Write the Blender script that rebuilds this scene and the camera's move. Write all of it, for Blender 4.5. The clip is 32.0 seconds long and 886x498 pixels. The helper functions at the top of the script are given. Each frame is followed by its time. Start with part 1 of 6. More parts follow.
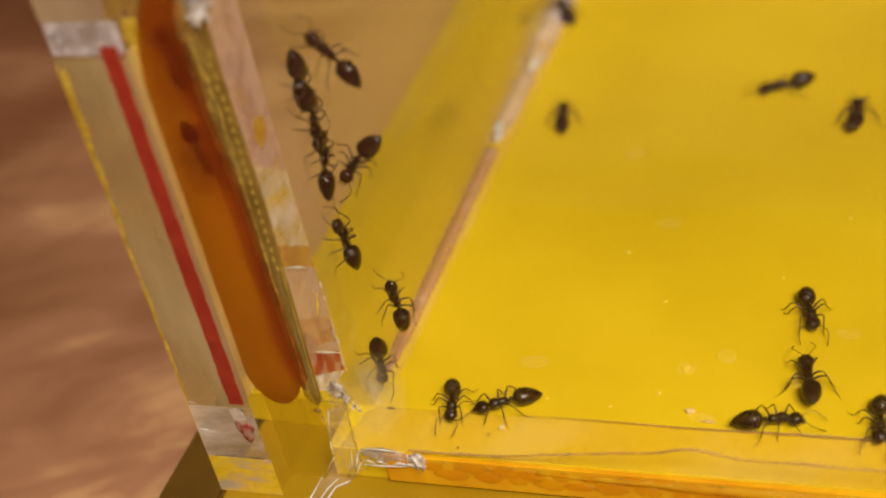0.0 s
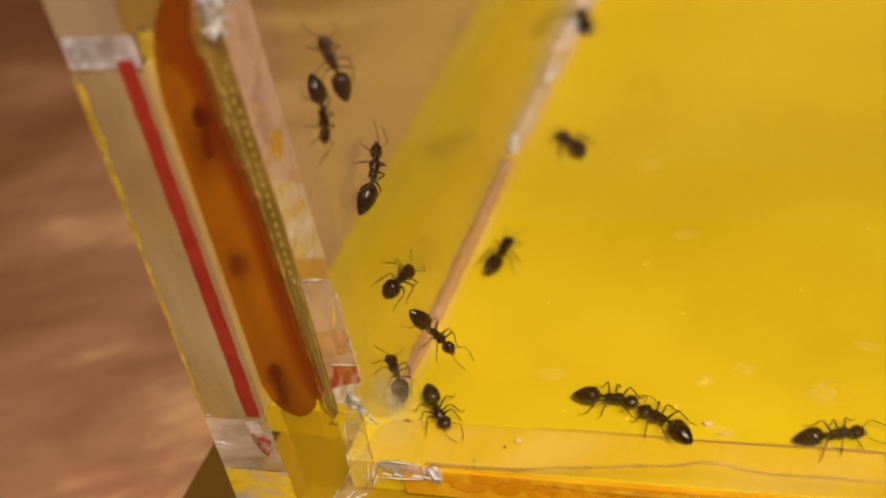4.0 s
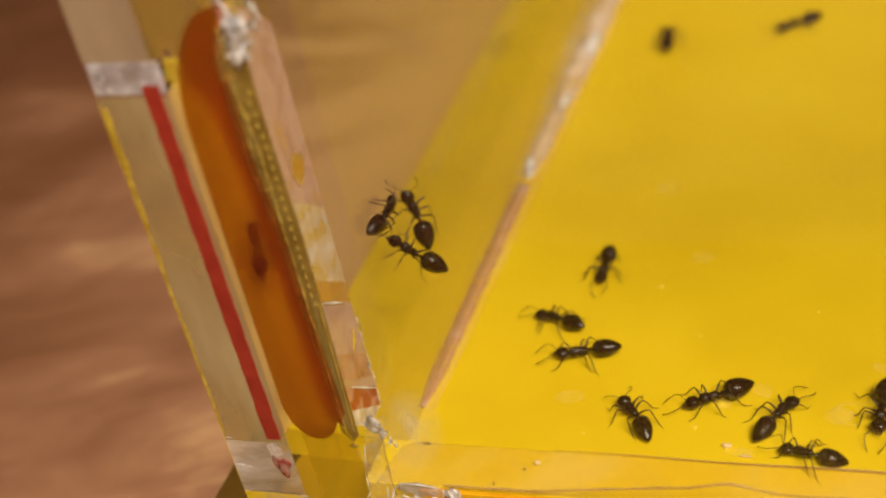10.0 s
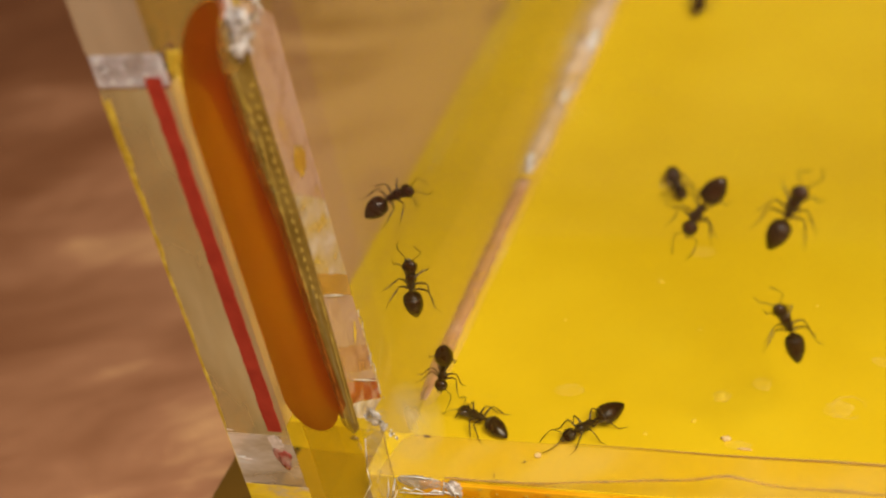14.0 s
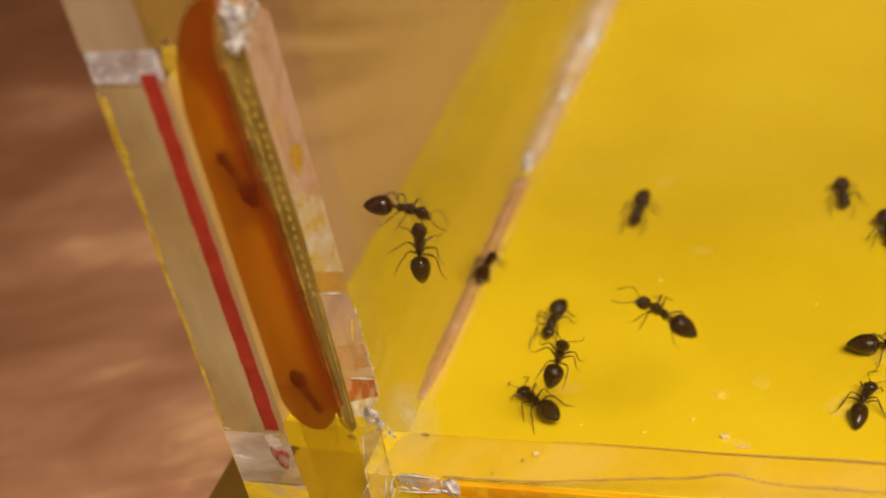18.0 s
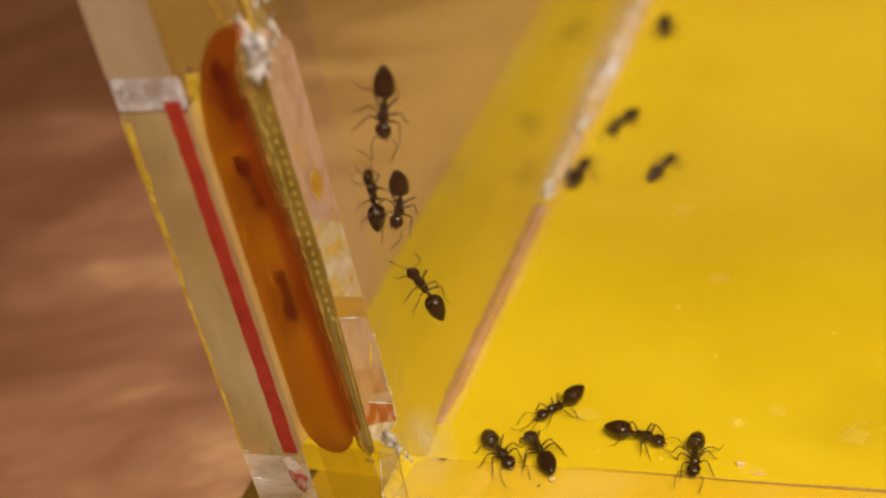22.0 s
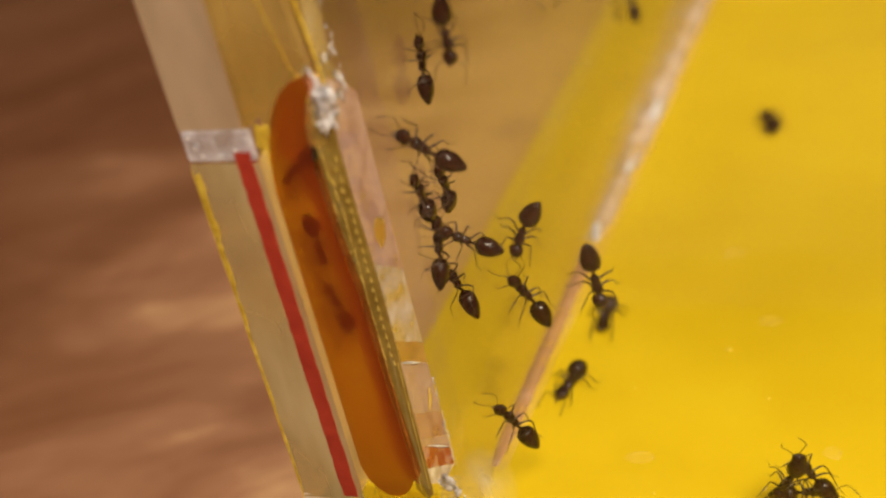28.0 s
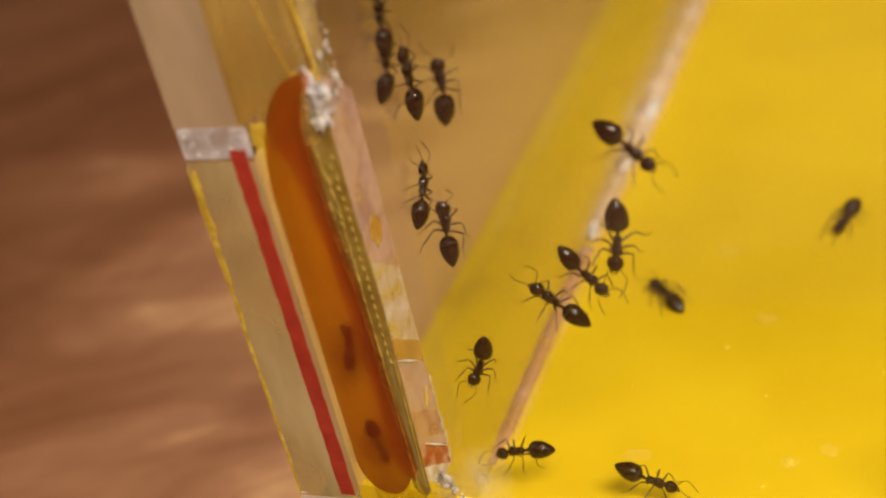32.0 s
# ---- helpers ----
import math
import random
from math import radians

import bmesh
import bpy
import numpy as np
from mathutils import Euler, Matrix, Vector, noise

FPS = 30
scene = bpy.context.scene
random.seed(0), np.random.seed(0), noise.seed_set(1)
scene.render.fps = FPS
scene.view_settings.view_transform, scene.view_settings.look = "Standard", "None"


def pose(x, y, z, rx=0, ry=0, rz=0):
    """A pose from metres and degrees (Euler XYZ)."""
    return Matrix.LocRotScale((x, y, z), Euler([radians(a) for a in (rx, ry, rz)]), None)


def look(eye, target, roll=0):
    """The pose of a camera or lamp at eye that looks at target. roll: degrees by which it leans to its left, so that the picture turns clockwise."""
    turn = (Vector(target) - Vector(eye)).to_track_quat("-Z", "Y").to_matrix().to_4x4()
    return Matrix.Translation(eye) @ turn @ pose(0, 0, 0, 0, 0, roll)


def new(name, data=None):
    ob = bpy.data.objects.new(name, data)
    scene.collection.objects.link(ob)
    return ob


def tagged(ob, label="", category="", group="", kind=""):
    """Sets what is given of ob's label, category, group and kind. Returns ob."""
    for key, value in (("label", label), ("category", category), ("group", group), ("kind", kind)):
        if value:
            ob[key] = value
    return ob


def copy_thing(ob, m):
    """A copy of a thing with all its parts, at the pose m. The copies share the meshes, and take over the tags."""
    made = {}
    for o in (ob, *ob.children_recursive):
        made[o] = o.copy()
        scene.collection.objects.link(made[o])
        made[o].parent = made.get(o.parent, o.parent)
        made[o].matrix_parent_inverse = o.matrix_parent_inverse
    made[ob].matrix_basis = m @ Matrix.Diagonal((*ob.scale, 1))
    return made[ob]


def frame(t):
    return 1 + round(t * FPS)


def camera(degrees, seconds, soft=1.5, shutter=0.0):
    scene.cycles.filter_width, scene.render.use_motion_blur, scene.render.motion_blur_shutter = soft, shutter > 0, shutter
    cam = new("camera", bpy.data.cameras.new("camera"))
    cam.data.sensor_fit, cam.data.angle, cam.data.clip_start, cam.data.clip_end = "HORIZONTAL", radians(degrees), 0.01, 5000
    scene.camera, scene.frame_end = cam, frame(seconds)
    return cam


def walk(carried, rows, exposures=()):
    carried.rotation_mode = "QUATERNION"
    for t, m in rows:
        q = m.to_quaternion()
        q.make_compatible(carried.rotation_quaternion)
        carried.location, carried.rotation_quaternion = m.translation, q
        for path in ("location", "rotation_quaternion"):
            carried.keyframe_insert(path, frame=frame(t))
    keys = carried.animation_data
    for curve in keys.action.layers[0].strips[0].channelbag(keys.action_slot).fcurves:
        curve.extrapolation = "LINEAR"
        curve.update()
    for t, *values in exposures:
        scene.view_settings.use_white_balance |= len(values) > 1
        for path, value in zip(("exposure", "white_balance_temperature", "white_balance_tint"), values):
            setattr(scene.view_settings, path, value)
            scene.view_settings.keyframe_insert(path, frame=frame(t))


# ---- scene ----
FOV = 36.59
MM = 0.001
cam = camera(FOV, 32.0, soft=2.2)
cam.data.dof.use_dof = True
cam.data.dof.focus_distance = 0.0835
cam.data.dof.aperture_fstop = 27.0
# eye in millimetres, then the turn in degrees
PATH = [
    (0.0, 33.471, -57.741, 58.028, 53.900, 10.041, 16.143),
    (0.5, 33.519, -57.857, 57.952, 54.035, 10.244, 16.318),
    (1.0, 33.480, -57.696, 57.997, 54.268, 10.200, 16.180),
    (1.5, 33.431, -57.843, 57.736, 54.476, 10.633, 16.392),
    (2.0, 33.446, -57.747, 58.023, 54.428, 10.419, 16.404),
    (2.5, 33.243, -57.778, 57.741, 54.236, 10.533, 16.444),
    (3.0, 33.385, -57.859, 58.015, 54.271, 10.366, 16.391),
    (3.5, 33.409, -57.580, 58.024, 54.229, 10.410, 16.556),
    (5.5, 33.031, -58.165, 58.493, 55.379, 10.667, 16.706),
    (6.0, 32.904, -58.308, 58.281, 55.281, 10.691, 16.833),
    (6.5, 32.989, -58.469, 58.344, 55.337, 10.683, 16.852),
    (7.0, 33.046, -58.600, 58.190, 55.301, 10.858, 16.996),
    (7.5, 32.943, -58.658, 58.245, 55.333, 10.757, 16.949),
    (8.0, 32.903, -58.302, 58.068, 55.030, 10.798, 17.018),
    (8.5, 32.774, -58.102, 58.210, 55.175, 10.814, 16.895),
    (9.0, 32.823, -58.246, 58.449, 55.552, 10.858, 16.839),
    (9.5, 32.909, -58.250, 58.386, 55.524, 10.830, 16.842),
    (10.0, 32.949, -58.331, 58.412, 55.564, 10.797, 16.862),
    (10.5, 32.836, -58.236, 58.185, 55.465, 10.921, 16.892),
    (11.0, 32.933, -58.367, 58.377, 55.473, 10.843, 16.823),
    (11.5, 32.856, -58.409, 58.228, 55.461, 10.894, 16.722),
    (12.0, 33.008, -58.500, 58.301, 55.567, 10.867, 16.804),
    (12.5, 32.887, -58.518, 58.266, 55.500, 10.865, 16.909),
    (13.0, 33.046, -58.678, 58.452, 55.670, 10.784, 16.870),
    (13.5, 32.925, -58.694, 58.125, 55.571, 10.915, 16.975),
    (14.0, 32.930, -58.805, 58.290, 55.536, 10.673, 16.881),
    (14.5, 32.680, -58.583, 58.036, 55.388, 10.674, 16.922),
    (16.5, 32.830, -58.724, 58.013, 55.463, 10.727, 16.974),
    (17.0, 33.035, -58.886, 58.132, 55.509, 10.807, 17.050),
    (17.5, 33.101, -58.788, 57.848, 55.530, 10.825, 16.869),
    (18.0, 33.056, -58.733, 57.872, 55.650, 10.763, 16.873),
    (18.5, 33.936, -59.024, 57.394, 56.144, 10.934, 17.652),
    (19.0, 33.899, -59.039, 57.614, 56.136, 10.795, 17.565),
    (19.5, 33.979, -59.209, 57.610, 56.422, 10.800, 17.773),
    (20.0, 34.171, -59.317, 57.521, 56.433, 10.840, 17.681),
    (20.5, 34.338, -59.360, 57.300, 56.538, 10.871, 17.934),
    (21.0, 34.003, -59.132, 57.474, 56.268, 10.531, 17.401),
    (21.5, 33.731, -59.283, 58.045, 56.769, 10.758, 17.563),
    (22.0, 33.747, -59.292, 58.292, 56.970, 11.023, 17.996),
    (22.5, 33.651, -59.598, 58.374, 57.219, 11.139, 17.868),
    (23.0, 33.451, -59.538, 58.418, 57.294, 11.186, 18.032),
    (23.5, 33.373, -59.614, 58.469, 57.371, 11.147, 17.867),
    (24.0, 33.599, -59.753, 58.367, 57.414, 11.144, 17.898),
    (24.5, 33.265, -59.992, 58.969, 58.353, 11.536, 18.303),
    (25.0, 32.384, -60.410, 59.606, 59.386, 12.527, 19.617),
    (25.5, 31.434, -60.492, 59.431, 59.473, 12.203, 19.247),
    (26.0, 31.509, -58.938, 59.403, 58.442, 12.278, 19.072),
    (26.5, 31.799, -59.354, 59.281, 58.709, 12.006, 18.880),
    (28.5, 32.277, -60.656, 60.001, 58.634, 11.650, 18.826),
    (29.0, 32.362, -60.622, 59.723, 58.644, 11.804, 18.786),
    (29.5, 32.195, -61.240, 59.723, 58.940, 11.726, 18.674),
    (30.0, 32.089, -60.437, 59.887, 58.394, 11.934, 18.674),
    (30.5, 32.349, -60.701, 59.819, 58.626, 11.835, 18.746),
    (31.0, 32.362, -60.629, 59.713, 58.638, 11.882, 18.871),
    (31.5, 32.436, -60.717, 59.835, 58.671, 11.758, 18.679),
    (32.0, 32.365, -60.647, 59.646, 58.694, 11.823, 18.673),
]
walk(cam, [(t, pose(x * MM, y * MM, z * MM, a, b, c)) for t, x, y, z, a, b, c in PATH],
     exposures=[(0.0, -0.02), (5.5, 0.03), (12.0, 0.06), (23.5, 0.08), (25.5, 0.14), (32.0, 0.16)])

# ---- light: one warm lamp over the table in a plain room ----
world = bpy.data.worlds.new("room_air")
scene.world = world
world.use_nodes = True
world.node_tree.nodes["Background"].inputs[0].default_value = (1.0, 0.86, 0.70, 1)
world.node_tree.nodes["Background"].inputs[1].default_value = 0.35
LAMP_W = 2.65
lamp_data = bpy.data.lights.new("table_lamp_light", "AREA")
lamp_data.shape, lamp_data.size, lamp_data.size_y = "RECTANGLE", 0.24, 0.13
lamp_data.energy, lamp_data.color = LAMP_W, (1.0, 0.88, 0.70)
lamp_light = new("table_lamp_light", lamp_data)
lamp_light.matrix_world = look((0.19, -0.185, 0.345), (0.0, 0.03, 0.0))


# ---- materials ----
def mat(name):
    m = bpy.data.materials.new(name)
    m.use_nodes = True
    m.node_tree.nodes.clear()
    return m, m.node_tree.nodes, m.node_tree.links


def ramp(nodes, links, fac, stops):
    r = nodes.new("ShaderNodeValToRGB")
    e = r.color_ramp.elements
    while len(e) < len(stops):
        e.new(0.5)
    for k, (p, c) in zip(e, stops):
        k.position, k.color = p, (*c, 1)
    links.new(fac, r.inputs[0])
    return r.outputs[0]


def noise_tex(nodes, links, scale, detail=4.0, stretch=(1, 1, 1), distortion=0.0, rough=0.55, turn=(0, 0, 0)):
    co = nodes.new("ShaderNodeTexCoord")
    mp = nodes.new("ShaderNodeMapping")
    mp.vector_type = "TEXTURE"
    mp.inputs["Scale"].default_value = [1 / k for k in stretch]
    mp.inputs["Rotation"].default_value = [radians(a) for a in turn]
    n = nodes.new("ShaderNodeTexNoise")
    n.inputs["Scale"].default_value = scale
    n.inputs["Detail"].default_value = detail
    n.inputs["Roughness"].default_value = rough
    n.inputs["Distortion"].default_value = distortion
    links.new(co.outputs["Object"], mp.inputs[0])
    links.new(mp.outputs[0], n.inputs["Vector"])
    return n.outputs["Fac"]


def bumped(nodes, links, height, strength, distance, bsdf):
    b = nodes.new("ShaderNodeBump")
    b.inputs["Strength"].default_value = strength
    b.inputs["Distance"].default_value = distance
    links.new(height, b.inputs["Height"])
    links.new(b.outputs[0], bsdf.inputs["Normal"])


def solid(name, stops, scale=600, rough=0.4, stretch=(1, 1, 1), bump=0.2, bump_d=0.00003, bump_scale=4000, distortion=0.0,
          detail=4.0, coat=0.0, metal=0.0, spec=0.5, sss=0.0):
    m, nodes, links = mat(name)
    out = nodes.new("ShaderNodeOutputMaterial")
    p = nodes.new("ShaderNodeBsdfPrincipled")
    col = ramp(nodes, links, noise_tex(nodes, links, scale, detail, stretch, distortion), stops)
    links.new(col, p.inputs["Base Color"])
    p.inputs["Roughness"].default_value = rough
    p.inputs["Metallic"].default_value = metal
    p.inputs["Coat Weight"].default_value = coat
    p.inputs["Specular IOR Level"].default_value = spec
    if bump:
        bumped(nodes, links, noise_tex(nodes, links, bump_scale, 3.0), bump, bump_d, p)
    links.new(p.outputs[0], out.inputs[0])
    return m


def clear(name, tint, haze=0.0, haze_stops=None, scale=500, rough=0.05, gloss=1.0, bump=0.0, stretch=(1, 1, 1), low=0.3, high=0.7, blur=0.0, least=0.6):
    """Acrylic sheet: see-through with a Fresnel gloss, and cloudy where haze says so."""
    m, nodes, links = mat(name)
    out = nodes.new("ShaderNodeOutputMaterial")
    tr = nodes.new("ShaderNodeBsdfTransparent")
    tr.inputs[0].default_value = (*tint, 1)
    body = tr.outputs[0]
    if blur:
        rf = nodes.new("ShaderNodeBsdfRefraction")
        rf.inputs["Color"].default_value = (*tint, 1)
        rf.inputs["Roughness"].default_value = blur
        rf.inputs["IOR"].default_value = 1.3
        body = rf.outputs[0]
    if haze:
        n = noise_tex(nodes, links, scale, 4.0, stretch)
        df = nodes.new("ShaderNodeBsdfPrincipled")
        df.inputs["Roughness"].default_value = 0.5
        links.new(ramp(nodes, links, n, haze_stops), df.inputs["Base Color"])
        mr = nodes.new("ShaderNodeMapRange")
        mr.inputs["From Min"].default_value, mr.inputs["From Max"].default_value = low, high
        mr.inputs["To Min"].default_value, mr.inputs["To Max"].default_value = haze * least, haze
        links.new(n, mr.inputs[0])
        mx = nodes.new("ShaderNodeMixShader")
        links.new(mr.outputs[0], mx.inputs[0])
        links.new(body, mx.inputs[1])
        links.new(df.outputs[0], mx.inputs[2])
        body = mx.outputs[0]
    gl = nodes.new("ShaderNodeBsdfGlossy")
    gl.inputs["Roughness"].default_value = rough
    fr = nodes.new("ShaderNodeLayerWeight")
    fr.inputs["Blend"].default_value = 0.5
    e = nodes.new("ShaderNodeMath")
    e.operation = "POWER"
    e.inputs[1].default_value = 4.5
    links.new(fr.outputs["Facing"], e.inputs[0])
    k = nodes.new("ShaderNodeMath")
    k.operation = "MULTIPLY_ADD"
    k.inputs[1].default_value = 0.9 * gloss
    k.inputs[2].default_value = 0.035 * gloss
    links.new(e.outputs[0], k.inputs[0])
    if bump:
        bp = nodes.new("ShaderNodeBump")
        bp.inputs["Strength"].default_value = bump
        bp.inputs["Distance"].default_value = 0.0002
        links.new(noise_tex(nodes, links, 1800, 3.0), bp.inputs["Height"])
        links.new(bp.outputs[0], gl.inputs["Normal"])
        links.new(bp.outputs[0], fr.inputs["Normal"])
    fin = nodes.new("ShaderNodeMixShader")
    links.new(k.outputs[0], fin.inputs[0])
    links.new(body, fin.inputs[1])
    links.new(gl.outputs[0], fin.inputs[2])
    links.new(fin.outputs[0], out.inputs[0])
    return m


GRAIN = 26


def wood():
    """Broad wavy bands with finer streaks along the same grain, and a light falloff put into the tone."""
    m, nodes, links = mat("table_wood")
    out = nodes.new("ShaderNodeOutputMaterial")
    p = nodes.new("ShaderNodeBsdfPrincipled")
    broad = noise_tex(nodes, links, 30, 4.0, (0.60, 1.25, 1), 1.3, 0.55, (0, 0, GRAIN))
    fine = noise_tex(nodes, links, 110, 5.0, (0.50, 1.3, 1), 1.6, 0.62, (0, 0, GRAIN))
    co = nodes.new("ShaderNodeTexCoord")
    mp = nodes.new("ShaderNodeMapping")
    mp.vector_type = "TEXTURE"
    mp.inputs["Rotation"].default_value = (0, 0, radians(-30))
    links.new(co.outputs["Object"], mp.inputs[0])
    # wide tone wave, set to brighten towards the arena as the falloff does
    rings = nodes.new("ShaderNodeTexWave")
    rings.bands_direction = "X"
    rings.inputs["Scale"].default_value = 1.571
    rings.inputs["Phase Offset"].default_value = 3.93
    rings.inputs["Distortion"].default_value = 1.5
    rings.inputs["Detail"].default_value = 3.0
    rings.inputs["Detail Scale"].default_value = 12.0
    links.new(mp.outputs[0], rings.inputs["Vector"])

    def blend(a, b, f):
        mix = nodes.new("ShaderNodeMix")
        mix.data_type = "FLOAT"
        mix.inputs[0].default_value = f
        links.new(a, mix.inputs[2])
        links.new(b, mix.inputs[3])
        return mix.outputs[0]

    # light falloff put into the tone: paler under the arena, darker beyond it
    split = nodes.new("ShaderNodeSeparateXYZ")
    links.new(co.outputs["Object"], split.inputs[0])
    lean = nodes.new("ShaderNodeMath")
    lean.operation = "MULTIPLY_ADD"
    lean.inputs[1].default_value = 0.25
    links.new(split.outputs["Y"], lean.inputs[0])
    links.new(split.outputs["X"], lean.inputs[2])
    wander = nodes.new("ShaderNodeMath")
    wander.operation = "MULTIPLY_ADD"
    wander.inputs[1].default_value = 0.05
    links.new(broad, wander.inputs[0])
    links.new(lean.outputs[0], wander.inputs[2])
    falloff = nodes.new("ShaderNodeMapRange")
    falloff.inputs["From Min"].default_value, falloff.inputs["From Max"].default_value = -0.022, 0.020
    falloff.inputs["To Min"].default_value, falloff.inputs["To Max"].default_value = -0.030, 0.260
    links.new(wander.outputs[0], falloff.inputs[0])
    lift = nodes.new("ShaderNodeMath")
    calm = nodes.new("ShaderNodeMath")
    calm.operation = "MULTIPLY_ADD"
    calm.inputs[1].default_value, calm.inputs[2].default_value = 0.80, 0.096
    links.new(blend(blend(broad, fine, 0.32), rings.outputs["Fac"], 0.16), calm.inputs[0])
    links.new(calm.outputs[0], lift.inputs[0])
    links.new(falloff.outputs[0], lift.inputs[1])
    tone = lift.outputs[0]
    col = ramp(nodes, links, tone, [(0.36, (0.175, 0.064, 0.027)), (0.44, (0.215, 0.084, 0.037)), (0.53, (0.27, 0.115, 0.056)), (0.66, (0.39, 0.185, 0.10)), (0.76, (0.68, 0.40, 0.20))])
    links.new(col, p.inputs["Base Color"])
    p.inputs["Roughness"].default_value = 0.5
    bumped(nodes, links, fine, 0.2, 0.0001, p)
    links.new(p.outputs[0], out.inputs[0])
    return m


def smear():
    """A milky smear that thins out towards its rim, with streaks in it."""
    m, nodes, links = mat("milky_smear")
    out = nodes.new("ShaderNodeOutputMaterial")
    co = nodes.new("ShaderNodeTexCoord")
    mp = nodes.new("ShaderNodeMapping")
    mp.vector_type = "TEXTURE"
    mp.inputs["Location"].default_value = (0.0037, -0.0038, 0.0048)
    mp.inputs["Rotation"].default_value = (0, radians(14), 0)
    mp.inputs["Scale"].default_value = (0.0022, 0.0022, 0.0036)
    links.new(co.outputs["Object"], mp.inputs[0])
    ball = nodes.new("ShaderNodeTexGradient")
    ball.gradient_type = "SPHERICAL"
    links.new(mp.outputs[0], ball.inputs[0])
    n = noise_tex(nodes, links, 420, 4.0, (1, 1, 0.5), 0.6)
    streak = nodes.new("ShaderNodeMapRange")
    streak.inputs["From Min"].default_value, streak.inputs["From Max"].default_value = 0.34, 0.66
    streak.inputs["To Min"].default_value, streak.inputs["To Max"].default_value = 0.12, 0.62
    links.new(n, streak.inputs[0])
    k = nodes.new("ShaderNodeMath")
    k.operation = "MULTIPLY"
    links.new(ball.outputs["Fac"], k.inputs[0])
    links.new(streak.outputs[0], k.inputs[1])
    tr = nodes.new("ShaderNodeBsdfTransparent")
    df = nodes.new("ShaderNodeBsdfPrincipled")
    df.inputs["Roughness"].default_value = 0.5
    links.new(ramp(nodes, links, n, [(0.35, (0.66, 0.56, 0.34)), (0.65, (0.80, 0.74, 0.62))]), df.inputs["Base Color"])
    mx = nodes.new("ShaderNodeMixShader")
    links.new(k.outputs[0], mx.inputs[0])
    links.new(tr.outputs[0], mx.inputs[1])
    links.new(df.outputs[0], mx.inputs[2])
    links.new(mx.outputs[0], out.inputs[0])
    return m


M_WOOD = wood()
M_YELLOW = solid("yellow_acrylic", [(0.2, (0.70, 0.470, 0.005)), (0.5, (0.785, 0.543, 0.008)), (0.8, (0.84, 0.605, 0.013))],
                 scale=70, rough=0.32, bump=0.12, bump_scale=1500)
# dark olive for the shade beside the nest block
M_SHADED_BASE = solid("dark_olive_shade", [(0.3, (0.085, 0.040, 0.003)), (0.7, (0.135, 0.068, 0.006))], scale=90, rough=0.5)
M_BASE = solid("dark_yellow_base", [(0.3, (0.27, 0.155, 0.003)), (0.7, (0.36, 0.215, 0.005))], scale=90, rough=0.4)
M_ORANGE = solid("orange_sawn_edge", [(0.30, (0.70, 0.30, 0.008)), (0.5, (0.80, 0.40, 0.010)), (0.66, (0.86, 0.50, 0.015))],
                 scale=200, rough=0.22, bump=0.4, bump_scale=700, bump_d=0.0002, stretch=(1, 1, 0.6))
M_BUBBLE = clear("amber_bubble", (0.99, 0.90, 0.55), haze=0.08, haze_stops=[(0.3, (0.84, 0.46, 0.02)), (0.7, (0.90, 0.58, 0.04))], rough=0.1, gloss=0.6)
M_AMBER = clear("deep_amber_bubble", (0.985, 0.87, 0.50), haze=0.09, haze_stops=[(0.3, (0.74, 0.36, 0.01)), (0.7, (0.85, 0.46, 0.02))], rough=0.1, gloss=0.6)
M_WET = clear("wet_yellow_glue", (0.99, 0.86, 0.30), haze=0.45, haze_stops=[(0.3, (0.82, 0.52, 0.01)), (0.7, (0.88, 0.62, 0.02))], scale=160, rough=0.08, gloss=1.2)
M_CLEAR = clear("clear_acrylic", (0.985, 0.98, 0.96), gloss=0.9)
# darker tint carries the shade of this pane, which casts no shadow
M_CLEAR_L = clear("clear_side_acrylic", (0.89, 0.875, 0.84), haze=0.06, haze_stops=[(0.3, (0.68, 0.46, 0.18)), (0.7, (0.76, 0.53, 0.24))], scale=60, gloss=1.0, rough=0.12)
M_BODY = clear("slab_acrylic", (0.95, 0.91, 0.80), haze=0.06, haze_stops=[(0.3, (0.5, 0.4, 0.2)), (0.7, (0.65, 0.52, 0.3))], gloss=0.4)
M_MID = clear("beige_frosted_acrylic", (0.92, 0.85, 0.66), haze=0.62, haze_stops=[(0.3, (0.35, 0.25, 0.12)), (0.5, (0.43, 0.33, 0.17)), (0.7, (0.52, 0.43, 0.26))],
              scale=160, stretch=(1, 1, 0.35), rough=0.2, gloss=0.6)
M_SIDE = clear("yellowish_side_acrylic", (0.95, 0.86, 0.58), haze=0.55, haze_stops=[(0.3, (0.56, 0.39, 0.12)), (0.7, (0.68, 0.52, 0.22))], scale=200, stretch=(1, 1, 0.3), rough=0.2, gloss=0.6)
M_UPPER = clear("grey_frosted_acrylic", (0.90, 0.82, 0.72), haze=0.72, haze_stops=[(0.25, (0.38, 0.275, 0.18)), (0.7, (0.55, 0.42, 0.29))],
                scale=120, stretch=(1, 1, 0.3), rough=0.2, gloss=0.6)
M_FOOT = clear("yellow_frosted_foot", (0.95, 0.85, 0.4), haze=0.85, haze_stops=[(0.36, (0.60, 0.52, 0.46)), (0.45, (0.78, 0.56, 0.10)), (0.55, (0.86, 0.64, 0.03)), (0.64, (0.66, 0.44, 0.02))],
              scale=620, stretch=(0.6, 1, 1.2), rough=0.2)
M_LOWER = clear("yellowish_clear_foot", (0.985, 0.96, 0.86), haze=0.03, haze_stops=[(0.3, (0.66, 0.46, 0.06)), (0.7, (0.78, 0.62, 0.20))], scale=300, rough=0.2, gloss=0.4)
